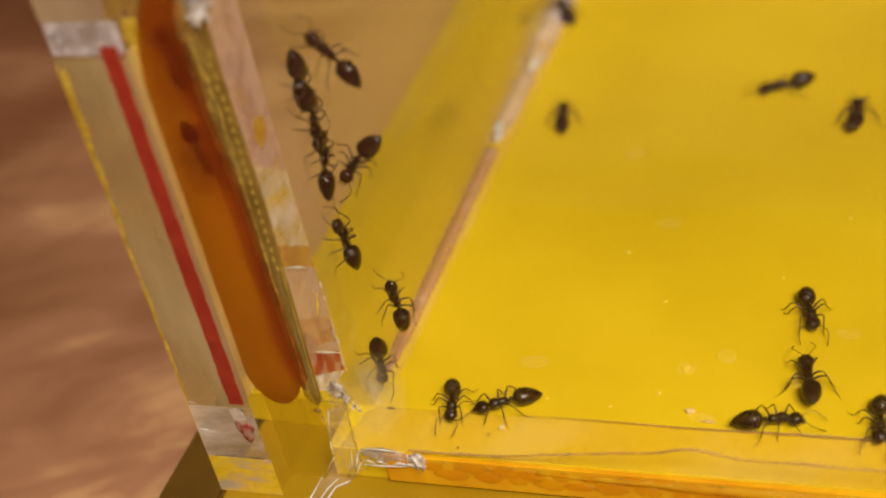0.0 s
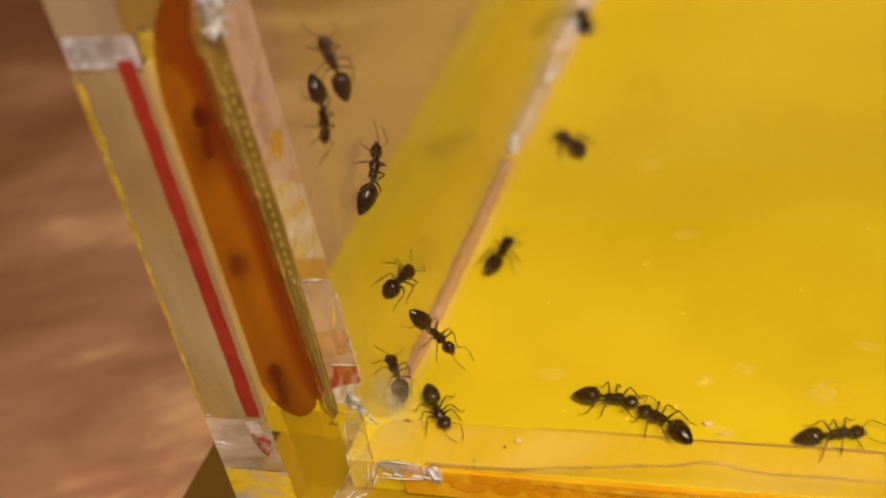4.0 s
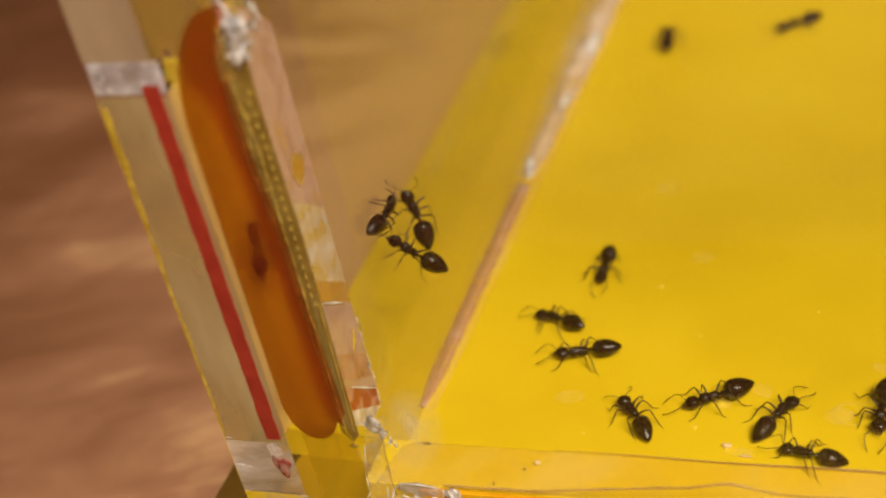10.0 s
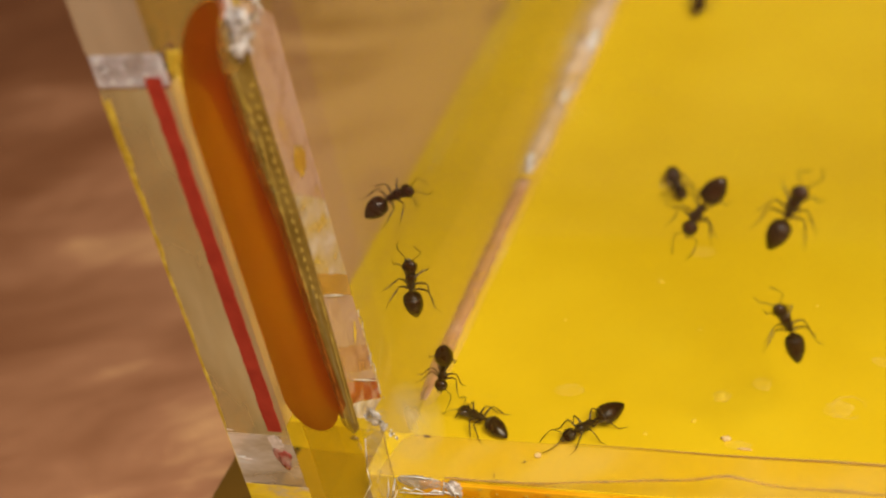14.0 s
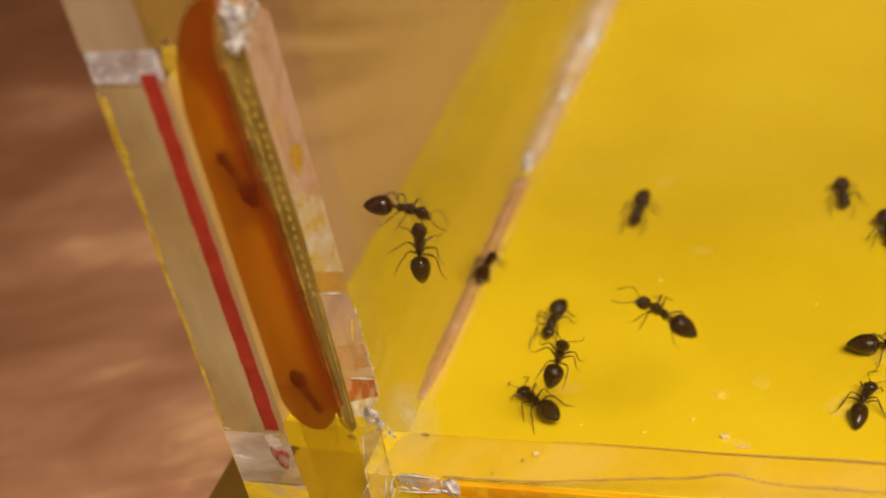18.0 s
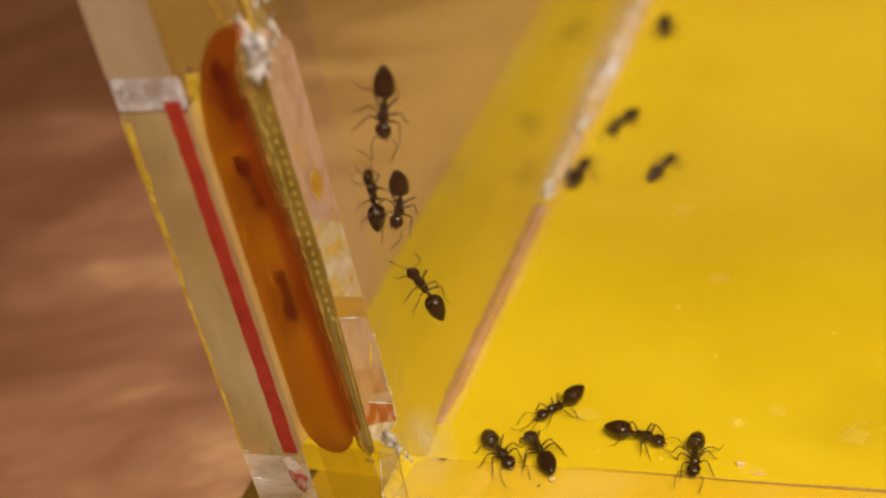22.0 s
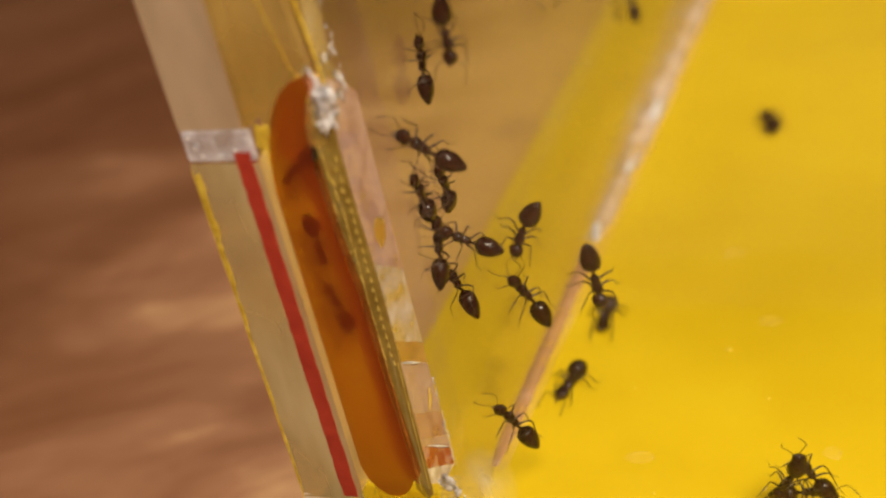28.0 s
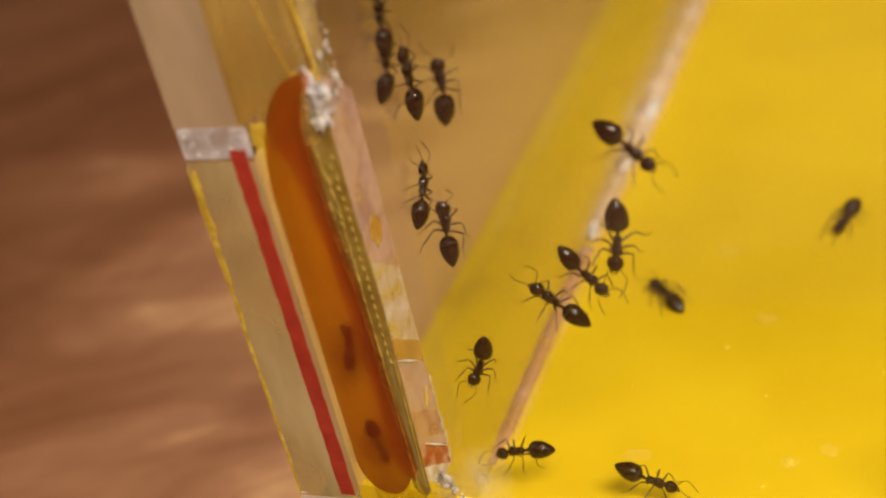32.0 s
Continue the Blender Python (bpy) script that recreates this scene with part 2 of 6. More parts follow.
M_LILAC = clear("lilac_frosted_acrylic", (0.94, 0.88, 0.78), haze=0.58, haze_stops=[(0.34, (0.44, 0.33, 0.22)), (0.46, (0.55, 0.45, 0.36)), (0.58, (0.68, 0.59, 0.54)), (0.70, (0.84, 0.82, 0.84))], scale=330, stretch=(0.5, 1, 1.3), rough=0.18, gloss=0.8)
M_OLIVE = clear("olive_tinted_acrylic", (0.90, 0.76, 0.40), haze=0.52, haze_stops=[(0.3, (0.36, 0.235, 0.060)), (0.7, (0.47, 0.33, 0.11))], scale=90, rough=0.15, gloss=0.5)
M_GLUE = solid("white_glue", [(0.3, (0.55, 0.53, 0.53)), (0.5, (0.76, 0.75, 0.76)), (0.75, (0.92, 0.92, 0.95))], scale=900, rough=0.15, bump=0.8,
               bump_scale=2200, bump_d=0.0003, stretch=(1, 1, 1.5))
M_BAND = clear("cloudy_glue", (0.90, 0.86, 0.82), haze=0.58, haze_stops=[(0.34, (0.50, 0.45, 0.46)), (0.5, (0.68, 0.64, 0.70)), (0.66, (0.92, 0.92, 1.0))],
               scale=700, rough=0.15, bump=0.8)
M_SMEAR = smear()
# sparkle put into the colour as dark and near-white specks
M_LUMP = clear("glue_painted_sparkle", (0.92, 0.88, 0.82), haze=0.68, haze_stops=[(0.40, (0.20, 0.18, 0.16)), (0.46, (0.64, 0.63, 0.70)), (0.60, (0.95, 0.95, 1.0))], scale=1600, rough=0.08, gloss=3.0, bump=1.0)
# near-white haze carries the highlights of the crinkles
M_CRINKLE = clear("crinkled_clear_glue", (0.98, 0.97, 0.94), haze=0.10, haze_stops=[(0.46, (0.6, 0.55, 0.5)), (0.56, (0.97, 0.96, 1.0))], scale=1500, rough=0.08, gloss=2.5)
M_CLOUD = clear("clear_grey_glue", (0.93, 0.91, 0.88), haze=0.30, haze_stops=[(0.36, (0.20, 0.18, 0.16)), (0.44, (0.55, 0.53, 0.53)), (0.62, (0.92, 0.92, 0.96))], scale=900, rough=0.08, gloss=2.0, bump=0.6)
M_LAVCLEAR = clear("clear_pale_shard", (0.975, 0.955, 0.90), haze=0.07, haze_stops=[(0.40, (0.45, 0.38, 0.28)), (0.52, (0.72, 0.68, 0.64)), (0.62, (0.95, 0.94, 0.98))], scale=700, rough=0.08, gloss=1.0, bump=0.3)
M_RED = solid("red_acrylic", [(0.3, (0.27, 0.018, 0.010)), (0.7, (0.37, 0.034, 0.018))], scale=900, rough=0.45)
# olive tint and haze stand in for the shade under the block
M_FOOT_SHADE = clear("olive_shaded_foot", (0.95, 0.90, 0.66), haze=0.34, haze_stops=[(0.3, (0.40, 0.265, 0.006)), (0.7, (0.50, 0.345, 0.012))], scale=120, rough=0.15, gloss=0.3)
M_SKIRT = clear("thin_milky_rim", (0.985, 0.965, 0.93), haze=0.10, haze_stops=[(0.35, (0.70, 0.52, 0.26)), (0.65, (0.80, 0.70, 0.58))], scale=140, rough=0.3, gloss=0.1, least=0.2)
M_RED_CLEAR = clear("red_patch", (0.95, 0.5, 0.4), haze=0.62, haze_stops=[(0.44, (0.60, 0.42, 0.36)), (0.52, (0.42, 0.09, 0.07)), (0.60, (0.36, 0.03, 0.022))], scale=700, rough=0.2, gloss=0.5)
M_FILM = clear("orange_film", (0.705, 0.58, 0.11), haze=0.20, haze_stops=[(0.35, (0.44, 0.042, 0.022)), (0.65, (0.40, 0.080, 0.020))], scale=120,
               stretch=(1.5, 1, 0.3), rough=0.3, gloss=0.3, blur=0.68)
M_FOLD = clear("red_brown_fold", (0.88, 0.64, 0.52), haze=0.10, haze_stops=[(0.3, (0.30, 0.05, 0.012)), (0.7, (0.36, 0.08, 0.02))], scale=150, rough=0.3, gloss=0.1)
M_CHANNEL = solid("channel_wall", [(0.3, (0.78, 0.45, 0.08)), (0.7, (0.90, 0.60, 0.14))], scale=150, rough=0.6)
M_TEETH = solid("yellow_sawn_teeth", [(0.3, (0.38, 0.255, 0.04)), (0.7, (0.54, 0.385, 0.09))], scale=900, rough=0.6, spec=0.1)
M_SAW = solid("olive_sawn_strip", [(0.3, (0.18, 0.105, 0.018)), (0.5, (0.24, 0.15, 0.030)), (0.7, (0.32, 0.215, 0.052))], scale=700, rough=0.6, bump=0.25, spec=0.1, bump_scale=2500)
M_GROOVE = solid("dark_olive_glue", [(0.3, (0.20, 0.135, 0.035)), (0.7, (0.30, 0.21, 0.07))], scale=900, rough=0.6, spec=0.1)
M_PINK = clear("pinkish_glue_fillet", (0.90, 0.80, 0.72), haze=0.66, haze_stops=[(0.3, (0.35, 0.155, 0.145)), (0.55, (0.43, 0.225, 0.225)), (0.72, (0.60, 0.42, 0.42))], scale=260, rough=0.22, gloss=0.3)
M_CREAM = clear("cream_glue_fillet", (0.97, 0.92, 0.84), haze=0.60, haze_stops=[(0.32, (0.48, 0.38, 0.39)), (0.5, (0.54, 0.46, 0.52)), (0.70, (0.78, 0.73, 0.86))], scale=260, rough=0.2, gloss=0.3)
M_SEAM = clear("pale_seam", (0.95, 0.92, 0.84), haze=0.22, haze_stops=[(0.40, (0.60, 0.43, 0.03)), (0.52, (0.62, 0.46, 0.06)), (0.66, (0.66, 0.53, 0.16))], scale=120, rough=0.2, gloss=0.15)
M_LINE = clear("greyish_bead", (0.92, 0.8, 0.6), haze=0.42, haze_stops=[(0.3, (0.46, 0.32, 0.12)), (0.7, (0.62, 0.46, 0.22))], scale=300, rough=0.15)
M_STRIP = clear("cloudy_butt_joint", (0.95, 0.86, 0.78), haze=0.64, haze_stops=[(0.32, (0.68, 0.46, 0.16)), (0.40, (0.52, 0.32, 0.27)), (0.52, (0.60, 0.42, 0.39)), (0.60, (0.52, 0.34, 0.30)), (0.70, (0.88, 0.84, 0.88))],
                scale=420, stretch=(1, 0.8, 0.8), rough=0.2, gloss=0.6)
M_PALE = clear("pale_blotched_joint", (0.96, 0.90, 0.74), haze=0.54, haze_stops=[(0.34, (0.72, 0.52, 0.11)), (0.43, (0.68, 0.55, 0.33)), (0.52, (0.66, 0.56, 0.46)), (0.63, (0.70, 0.64, 0.65))],
               scale=620, stretch=(1, 0.8, 1.2), rough=0.2, gloss=0.6)
M_GOLD = clear("golden_joint", (0.95, 0.78, 0.35), haze=0.32, haze_stops=[(0.35, (0.60, 0.37, 0.08)), (0.65, (0.68, 0.48, 0.26))], scale=300, rough=0.2, gloss=0.5)
M_REDDISH = clear("reddish_joint", (0.95, 0.78, 0.60), haze=0.6, haze_stops=[(0.35, (0.42, 0.17, 0.11)), (0.65, (0.58, 0.37, 0.31))], scale=420, rough=0.2, gloss=0.5)
M_LAVENDER = clear("pale_lavender_joint", (0.95, 0.90, 0.86), haze=0.62, haze_stops=[(0.35, (0.58, 0.50, 0.48)), (0.5, (0.76, 0.66, 0.64)), (0.65, (0.92, 0.88, 0.92))], scale=800, rough=0.15, gloss=1.2)
M_PATCH_Y = clear("yellow_patch", (0.97, 0.82, 0.35), haze=0.34, haze_stops=[(0.3, (0.62, 0.40, 0.06)), (0.7, (0.76, 0.56, 0.16))], scale=600, rough=0.2)
M_PATCH_Y2 = clear("yellowish_clear", (0.97, 0.88, 0.6), haze=0.32, haze_stops=[(0.3, (0.6, 0.42, 0.10)), (0.7, (0.85, 0.75, 0.55))], scale=300, rough=0.1, bump=0.4)
M_ANT = solid("ant_black_shell", [(0.3, (0.012, 0.0045, 0.0025)), (0.7, (0.030, 0.009, 0.004))], scale=1500, rough=0.12, bump=0.35, bump_scale=7000, bump_d=0.00003,
              spec=0.38)
M_RIM = solid("ant_brown_rim", [(0.3, (0.012, 0.0045, 0.0025)), (0.7, (0.030, 0.012, 0.006))], scale=1500, rough=0.3, bump=0)
M_LEG = solid("ant_brown_leg", [(0.3, (0.026, 0.011, 0.005)), (0.7, (0.055, 0.025, 0.010))], scale=1500, rough=0.35, bump=0)
# yellow reflections and glints put into the colour
M_FLECK = clear("painted_yellow_glint", (0.95, 0.8, 0.25), haze=0.7, haze_stops=[(0.3, (0.58, 0.40, 0.02)), (0.7, (0.84, 0.64, 0.09))], scale=1400, rough=0.15, bump=0.5)
M_WALL = solid("room_plaster", [(0.3, (0.70, 0.62, 0.52)), (0.7, (0.76, 0.68, 0.58))], scale=3, rough=0.8, bump=0)
M_SPECK = solid("pale_dust", [(0.3, (0.81, 0.57, 0.015)), (0.7, (0.85, 0.62, 0.05))], scale=900, rough=0.6, bump=0)
M_STAIN = clear("faint_stain", (0.998, 0.995, 0.985), haze=0.06, haze_stops=[(0.35, (0.84, 0.70, 0.40)), (0.65, (0.94, 0.86, 0.68))], scale=900, rough=0.3, gloss=0.0)
M_CRUMB = solid("cream_crumb", [(0.3, (0.66, 0.43, 0.15)), (0.7, (0.82, 0.64, 0.34))], scale=1500, rough=0.6)
M_BROWN = clear("brown_glue_bit", (0.8, 0.65, 0.4), haze=0.65, haze_stops=[(0.4, (0.12, 0.07, 0.03)), (0.6, (0.34, 0.24, 0.12))], scale=1800, rough=0.3)
M_DARK = solid("dark_dirt", [(0.3, (0.05, 0.035, 0.02)), (0.7, (0.12, 0.08, 0.05))], scale=900, rough=0.6, bump=0)


# ---- mesh helpers (millimetres) ----
def done(name, bm, material, parent=None, label="", smooth=False):
    bmesh.ops.recalc_face_normals(bm, faces=bm.faces)
    me = bpy.data.meshes.new(name)
    for v in bm.verts:
        v.co *= MM
    bm.to_mesh(me)
    bm.free()
    if smooth:
        for p in me.polygons:
            p.use_smooth = True
    me.materials.append(material)
    ob = new(name, me)
    if parent:
        ob.parent = parent
    if label:
        tagged(ob, label)
    return ob


def part(name, bm, material, parent, label="", smooth=False):
    return done(name, bm, material, parent, label, smooth)


def box_bm(x0, x1, y0, y1, z0, z1, bevel=0.0, segments=2):
    bm = bmesh.new()
    bmesh.ops.create_cube(bm, size=1.0)
    for v in bm.verts:
        v.co = Vector(((x0 + x1) / 2 + v.co.x * (x1 - x0), (y0 + y1) / 2 + v.co.y * (y1 - y0), (z0 + z1) / 2 + v.co.z * (z1 - z0)))
    if bevel:
        bmesh.ops.bevel(bm, geom=bm.edges[:], offset=bevel, segments=segments, affect="EDGES")
    return bm


def prism_bm(outline, axis, a, b):
    """A flat outline of 2D points, drawn out along an axis from a to b."""
    bm = bmesh.new()
    place = {"y": lambda p, s: (p[0], s, p[1]), "z": lambda p, s: (p[0], p[1], s), "x": lambda p, s: (s, p[0], p[1])}[axis]
    lo = [bm.verts.new(place(p, a)) for p in outline]
    hi = [bm.verts.new(place(p, b)) for p in outline]
    bm.faces.new(lo)
    bm.faces.new(hi)
    for i in range(len(outline)):
        j = (i + 1) % len(outline)
        bm.faces.new((lo[i], lo[j], hi[j], hi[i]))
    return bm


def tube_bm(path, radii, sides=6, bm=None):
    bm = bm or bmesh.new()
    rings = []
    for i, (p, r) in enumerate(zip(path, radii)):
        p = Vector(p)
        d = Vector(path[min(i + 1, len(path) - 1)]) - Vector(path[max(i - 1, 0)])
        q = d.to_track_quat("Z", "Y")
        rings.append([bm.verts.new(p + q @ Vector((r * math.cos(2 * math.pi * k / sides), r * math.sin(2 * math.pi * k / sides), 0))) for k in range(sides)])
    for a, b in zip(rings, rings[1:]):
        for k in range(sides):
            bm.faces.new((a[k], a[(k + 1) % sides], b[(k + 1) % sides], b[k]))
    bm.faces.new(rings[0][::-1])
    bm.faces.new(rings[-1])
    return bm


def lathe_bm(profile, sides=14, squash=1.0, bm=None, centre=(0, 0, 0)):
    """A body of revolution along x: profile of (x, radius); squash flattens it in z."""
    bm = bm or bmesh.new()
    c = Vector(centre)
    rings = [[bm.verts.new(c + Vector((x, r * math.cos(2 * math.pi * k / sides), squash * r * math.sin(2 * math.pi * k / sides)))) for k in range(sides)]
             for x, r in profile]
    for a, b in zip(rings, rings[1:]):
        for k in range(sides):
            bm.faces.new((a[k], a[(k + 1) % sides], b[(k + 1) % sides], b[k]))
    bm.faces.new(rings[0])
    bm.faces.new(rings[-1][::-1])
    return bm


def blob_bm(x, y, z, rx, ry, rz, rough=0.25, seed=0, sub=3):
    bm = bmesh.new()
    bmesh.ops.create_icosphere(bm, subdivisions=sub, radius=1.0)
    for v in bm.verts:
        k = 1 + rough * (noise.noise(v.co * 1.7 + Vector((seed * 7.3, seed, 0))) + 0.5 * noise.noise(v.co * 4.1 + Vector((seed, 3.1, 0))))
        v.co = Vector((x + rx * v.co.x * k, y + ry * v.co.y * k, z + rz * v.co.z * k))
    return bm


def thing(name, label, category, group="", kind=""):
    return tagged(new(name), label, category, group, kind)


def glass(*obs):
    for o in obs:
        o.visible_shadow = False


# ---- the room and the table ----
def room():
    for name, b in (("wall_north", (-1500, 1500, 1500, 1560, -760, 1400)), ("wall_south", (-1500, 1500, -1560, -1500, -760, 1400)),
                    ("wall_west", (-1560, -1500, -1500, 1500, -760, 1400)), ("wall_east", (1500, 1560, -1500, 1500, -760, 1400)),
                    ("ceiling", (-1560, 1560, -1560, 1560, 1400, 1440)), ("floor", (-1560, 1560, -1560, 1560, -800, -760))):
        tagged(done(name, box_bm(*b), M_WALL), "plain warm plaster surface closing the room", name.split("_")[0], kind="structure")


def table():
    t = thing("table", "brown wooden table with wavy pinkish grain", "table")
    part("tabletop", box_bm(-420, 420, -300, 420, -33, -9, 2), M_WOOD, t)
    for x in (-390, 390):
        for y in (-270, 390):
            part("leg", box_bm(x - 20, x + 20, y - 20, y + 20, -760, -33, 2), M_WOOD, t)


room()
table()


# ---- the arena: base, yellow floor, clear walls ----
def base():
    b = thing("arena_base", "dark yellow acrylic base plate lying on the table", "base plate")
    part("plate", box_bm(-7.7, 124, -34, 124, -8.9, -2.5, 0.3), M_BASE, b)
    # strip coloured dark to stand in for shade along the base
    part("edge_tape", box_bm(-12.3, -7.72, -34, 4, -8.9, -2.6, 0.3), M_SHADED_BASE, b, "dark olive strip, painted shade along the base's edge")


def yellow_floor():
    f = thing("arena_floor", "bright yellow acrylic floor plate with dust and scratches", "floor plate")
    part("plate", prism_bm([(-0.5, -3.75), (118, -3.75), (118, 118), (-8.9, 118), (-8.9, 0.6), (-0.5, 0.2)], "z", -2.45, 0.0), M_YELLOW, f)
    rng = random.Random(9)
    x = 5.6
    for k in range(34):
        w = 0.45 + 0.75 * rng.random()
        part("bubble", blob_bm(x + w, -4.06, -0.55 - 0.75 * (k % 2) - 0.3 * rng.random(), w, 0.10, 0.28 + 0.25 * rng.random(), 0.25, k, 3), M_BUBBLE if k % 3 else M_AMBER, f, smooth=True)
        x += w * 1.15
    wet = [(13 + 104 * i / 80, -3.98, -0.62 - 0.004 * i + 0.10 * noise.noise(Vector((i * 0.31, 2.0, 0)))) for i in range(81)]
    part("wet_bead", tube_bm(wet, [0.08 + 0.40 * min(1, i / 16) + 0.05 * rng.random() for i in range(81)], 10), M_WET, f, "glossy yellow bead of dried glue", True)
    # highlights on the wet edge, put in as yellow blobs
    for k in range(16):
        gx = 6.5 + 1.35 * k + 1.2 * rng.random()
        part("glint", blob_bm(gx, -4.16, -0.12 - 0.35 * rng.random(), 0.10 + 0.12 * rng.random(), 0.03, 0.045, 0.5, k + 7, 2), M_FLECK, f, "small blob painted as a bright glint")
    part("front_edge", box_bm(3.2, 118, -4.05, -3.77, -2.4, 0.02, 0.1), M_ORANGE, f, "orange sawn front edge with a wet gloss")


def front_wall():
    w = thing("front_wall", "clear acrylic front wall standing on the yellow floor", "clear wall")
    glass(part("pane", box_bm(0.06, 114, -3.8, 0.0, 0.16, 48.8, 0.06), M_CLEAR, w))
    # added out of view, opaque and thick, to dim a band of floor
    part("top_edge", box_bm(0.06, 114, -3.8, 0.0, 48.85, 52, 0.2), M_UPPER, w, "unseen frosted top edge that dims the floor")
    glass(part("seam", prism_bm([(0.4, -3.7), (114, -3.7), (114, 0.02), (1.6, 0.02), (0.9, -0.6), (0.7, -1.7), (0.5, -2.4)], "z", 0.01, 0.10), M_SEAM, w, "pale yellow glue seam under the wall"))
    n = 90
    rng = random.Random(4)
    inner = [(11 + 102 * i / n, 0.06 + 0.05 * math.sin(i * 0.5), 0.14 + 0.03 * rng.random()) for i in range(n)]
    part("inner_bead", tube_bm(inner, [0.012 + 0.068 * min(1, i / 14) for i in range(n)], 5), M_LINE, w, "thin greyish glue line at the floor")
    outer = []
    for i in range(n):
        x = 5 + 80 * (i / n) ** 1.3
        f = min(1.0, max(0.0, (x - 8) / 14))
        outer.append((x, -3.9, 0.42 + 1.42 * f * f * (3 - 2 * f) + 0.12 * noise.noise(Vector((x * 0.4, 0, 0))) + 0.55 * math.exp(-((x - 22.6) / 1.5) ** 2)))
    part("outer_bead", tube_bm(outer, [0.06 + 0.04 * rng.random() for _ in outer], 5), M_LINE, w, "wavy dried glue bead")


def left_wall():
    w = thing("left_wall", "clear acrylic side wall with a cloudy glue fillet", "clear wall")
    glass(part("pane", box_bm(-2.9, 1.3, 0.1, 114, 0.02, 52, 0.06), M_CLEAR_L, w))
    rng = random.Random(7)
    for y0, y1, m, r in ((3.4, 30.5, M_PINK, 0.62), (31.5, 42.0, M_CREAM, 0.85), (42.0, 68.0, M_CREAM, 1.15), (68.0, 113.0, M_CREAM, 1.15)):
        n = int((y1 - y0) / 0.8) + 2
        pts = [(1.08 + 0.014 * y, y, 0.05) for y in [y0 + (y1 - y0) * i / (n - 1) for i in range(n)]]
        bead = tube_bm(pts, [r * (0.92 + 0.18 * rng.random()) * min(1.0, 0.45 + 0.12 * i) for i in range(len(pts))], 10)
        for v in bead.verts:
            v.co.z = 0.05 + 0.4 * (v.co.z - 0.05)
        glass(part("fillet", bead, m, w, smooth=True))
    rim = [(1.34 + 0.014 * y, y) for y in [2.6 + 2.0 * i for i in range(50)]]
    rim += [(2.05 + 0.026 * y + 0.16 * noise.noise(Vector((y * 0.35, 3.0, 0))), y) for y in [100.0 - 1.4 * i for i in range(70)]]
    glass(part("fillet_skirt", prism_bm(rim, "z", 0.004, 0.03), M_SKIRT, w, "thin milky rim beside the fillet"))
    for x, y, rx, ry, k in ((1.35, 33.4, 0.38, 0.8, 2), (1.7, 31.9, 0.22, 0.5, 7), (2.3, 55.0, 0.5, 2.2, 5), (2.0, 44.0, 0.3, 1.2, 9)):
        part("glue_spot", blob_bm(x, y, 0.30, rx, ry, 0.25, 0.4, k), M_GLUE, w, "bright glue spot on the fillet", True)


def back_walls():
    w = thing("rear_wall", "clear acrylic rear wall of the arena", "clear wall")
    glass(part("pane", box_bm(0.6, 114, 114.1, 117.9, 0.02, 52, 0.06), M_CLEAR, w))
    w = thing("right_wall", "clear acrylic far side wall of the arena", "clear wall")
    glass(part("pane", box_bm(114.1, 117.9, -3.7, 114, 0.02, 52, 0.06), M_CLEAR, w))


base()
yellow_floor()
front_wall()
left_wall()
back_walls()


# ---- the nest block at the corner ----
def stadium():
    """The window's outline: straight along its left, rounded at the foot, leaning to a blunt tip at the top."""
    pts = [(0.08, 6.2)]
    for k in range(13):
        a = -math.pi * (0.16 + 0.84 * k / 12)
        pts.append((-1.75 + 1.87 * math.cos(a), 8.2 + 3.1 * math.sin(a)))
    for k in range(13):
        a = math.pi - math.pi / 2 * k / 12
        pts.append((0.0 + 3.6 * math.cos(a), 26.0 + 7.9 * math.sin(a)))
    return pts + [(0.2, 33.3), (-0.30, 32.3), (-0.68, 31.0), (-0.82, 28.4), (-0.70, 24.5), (-0.30, 20.0), (-0.22, 14.5)]


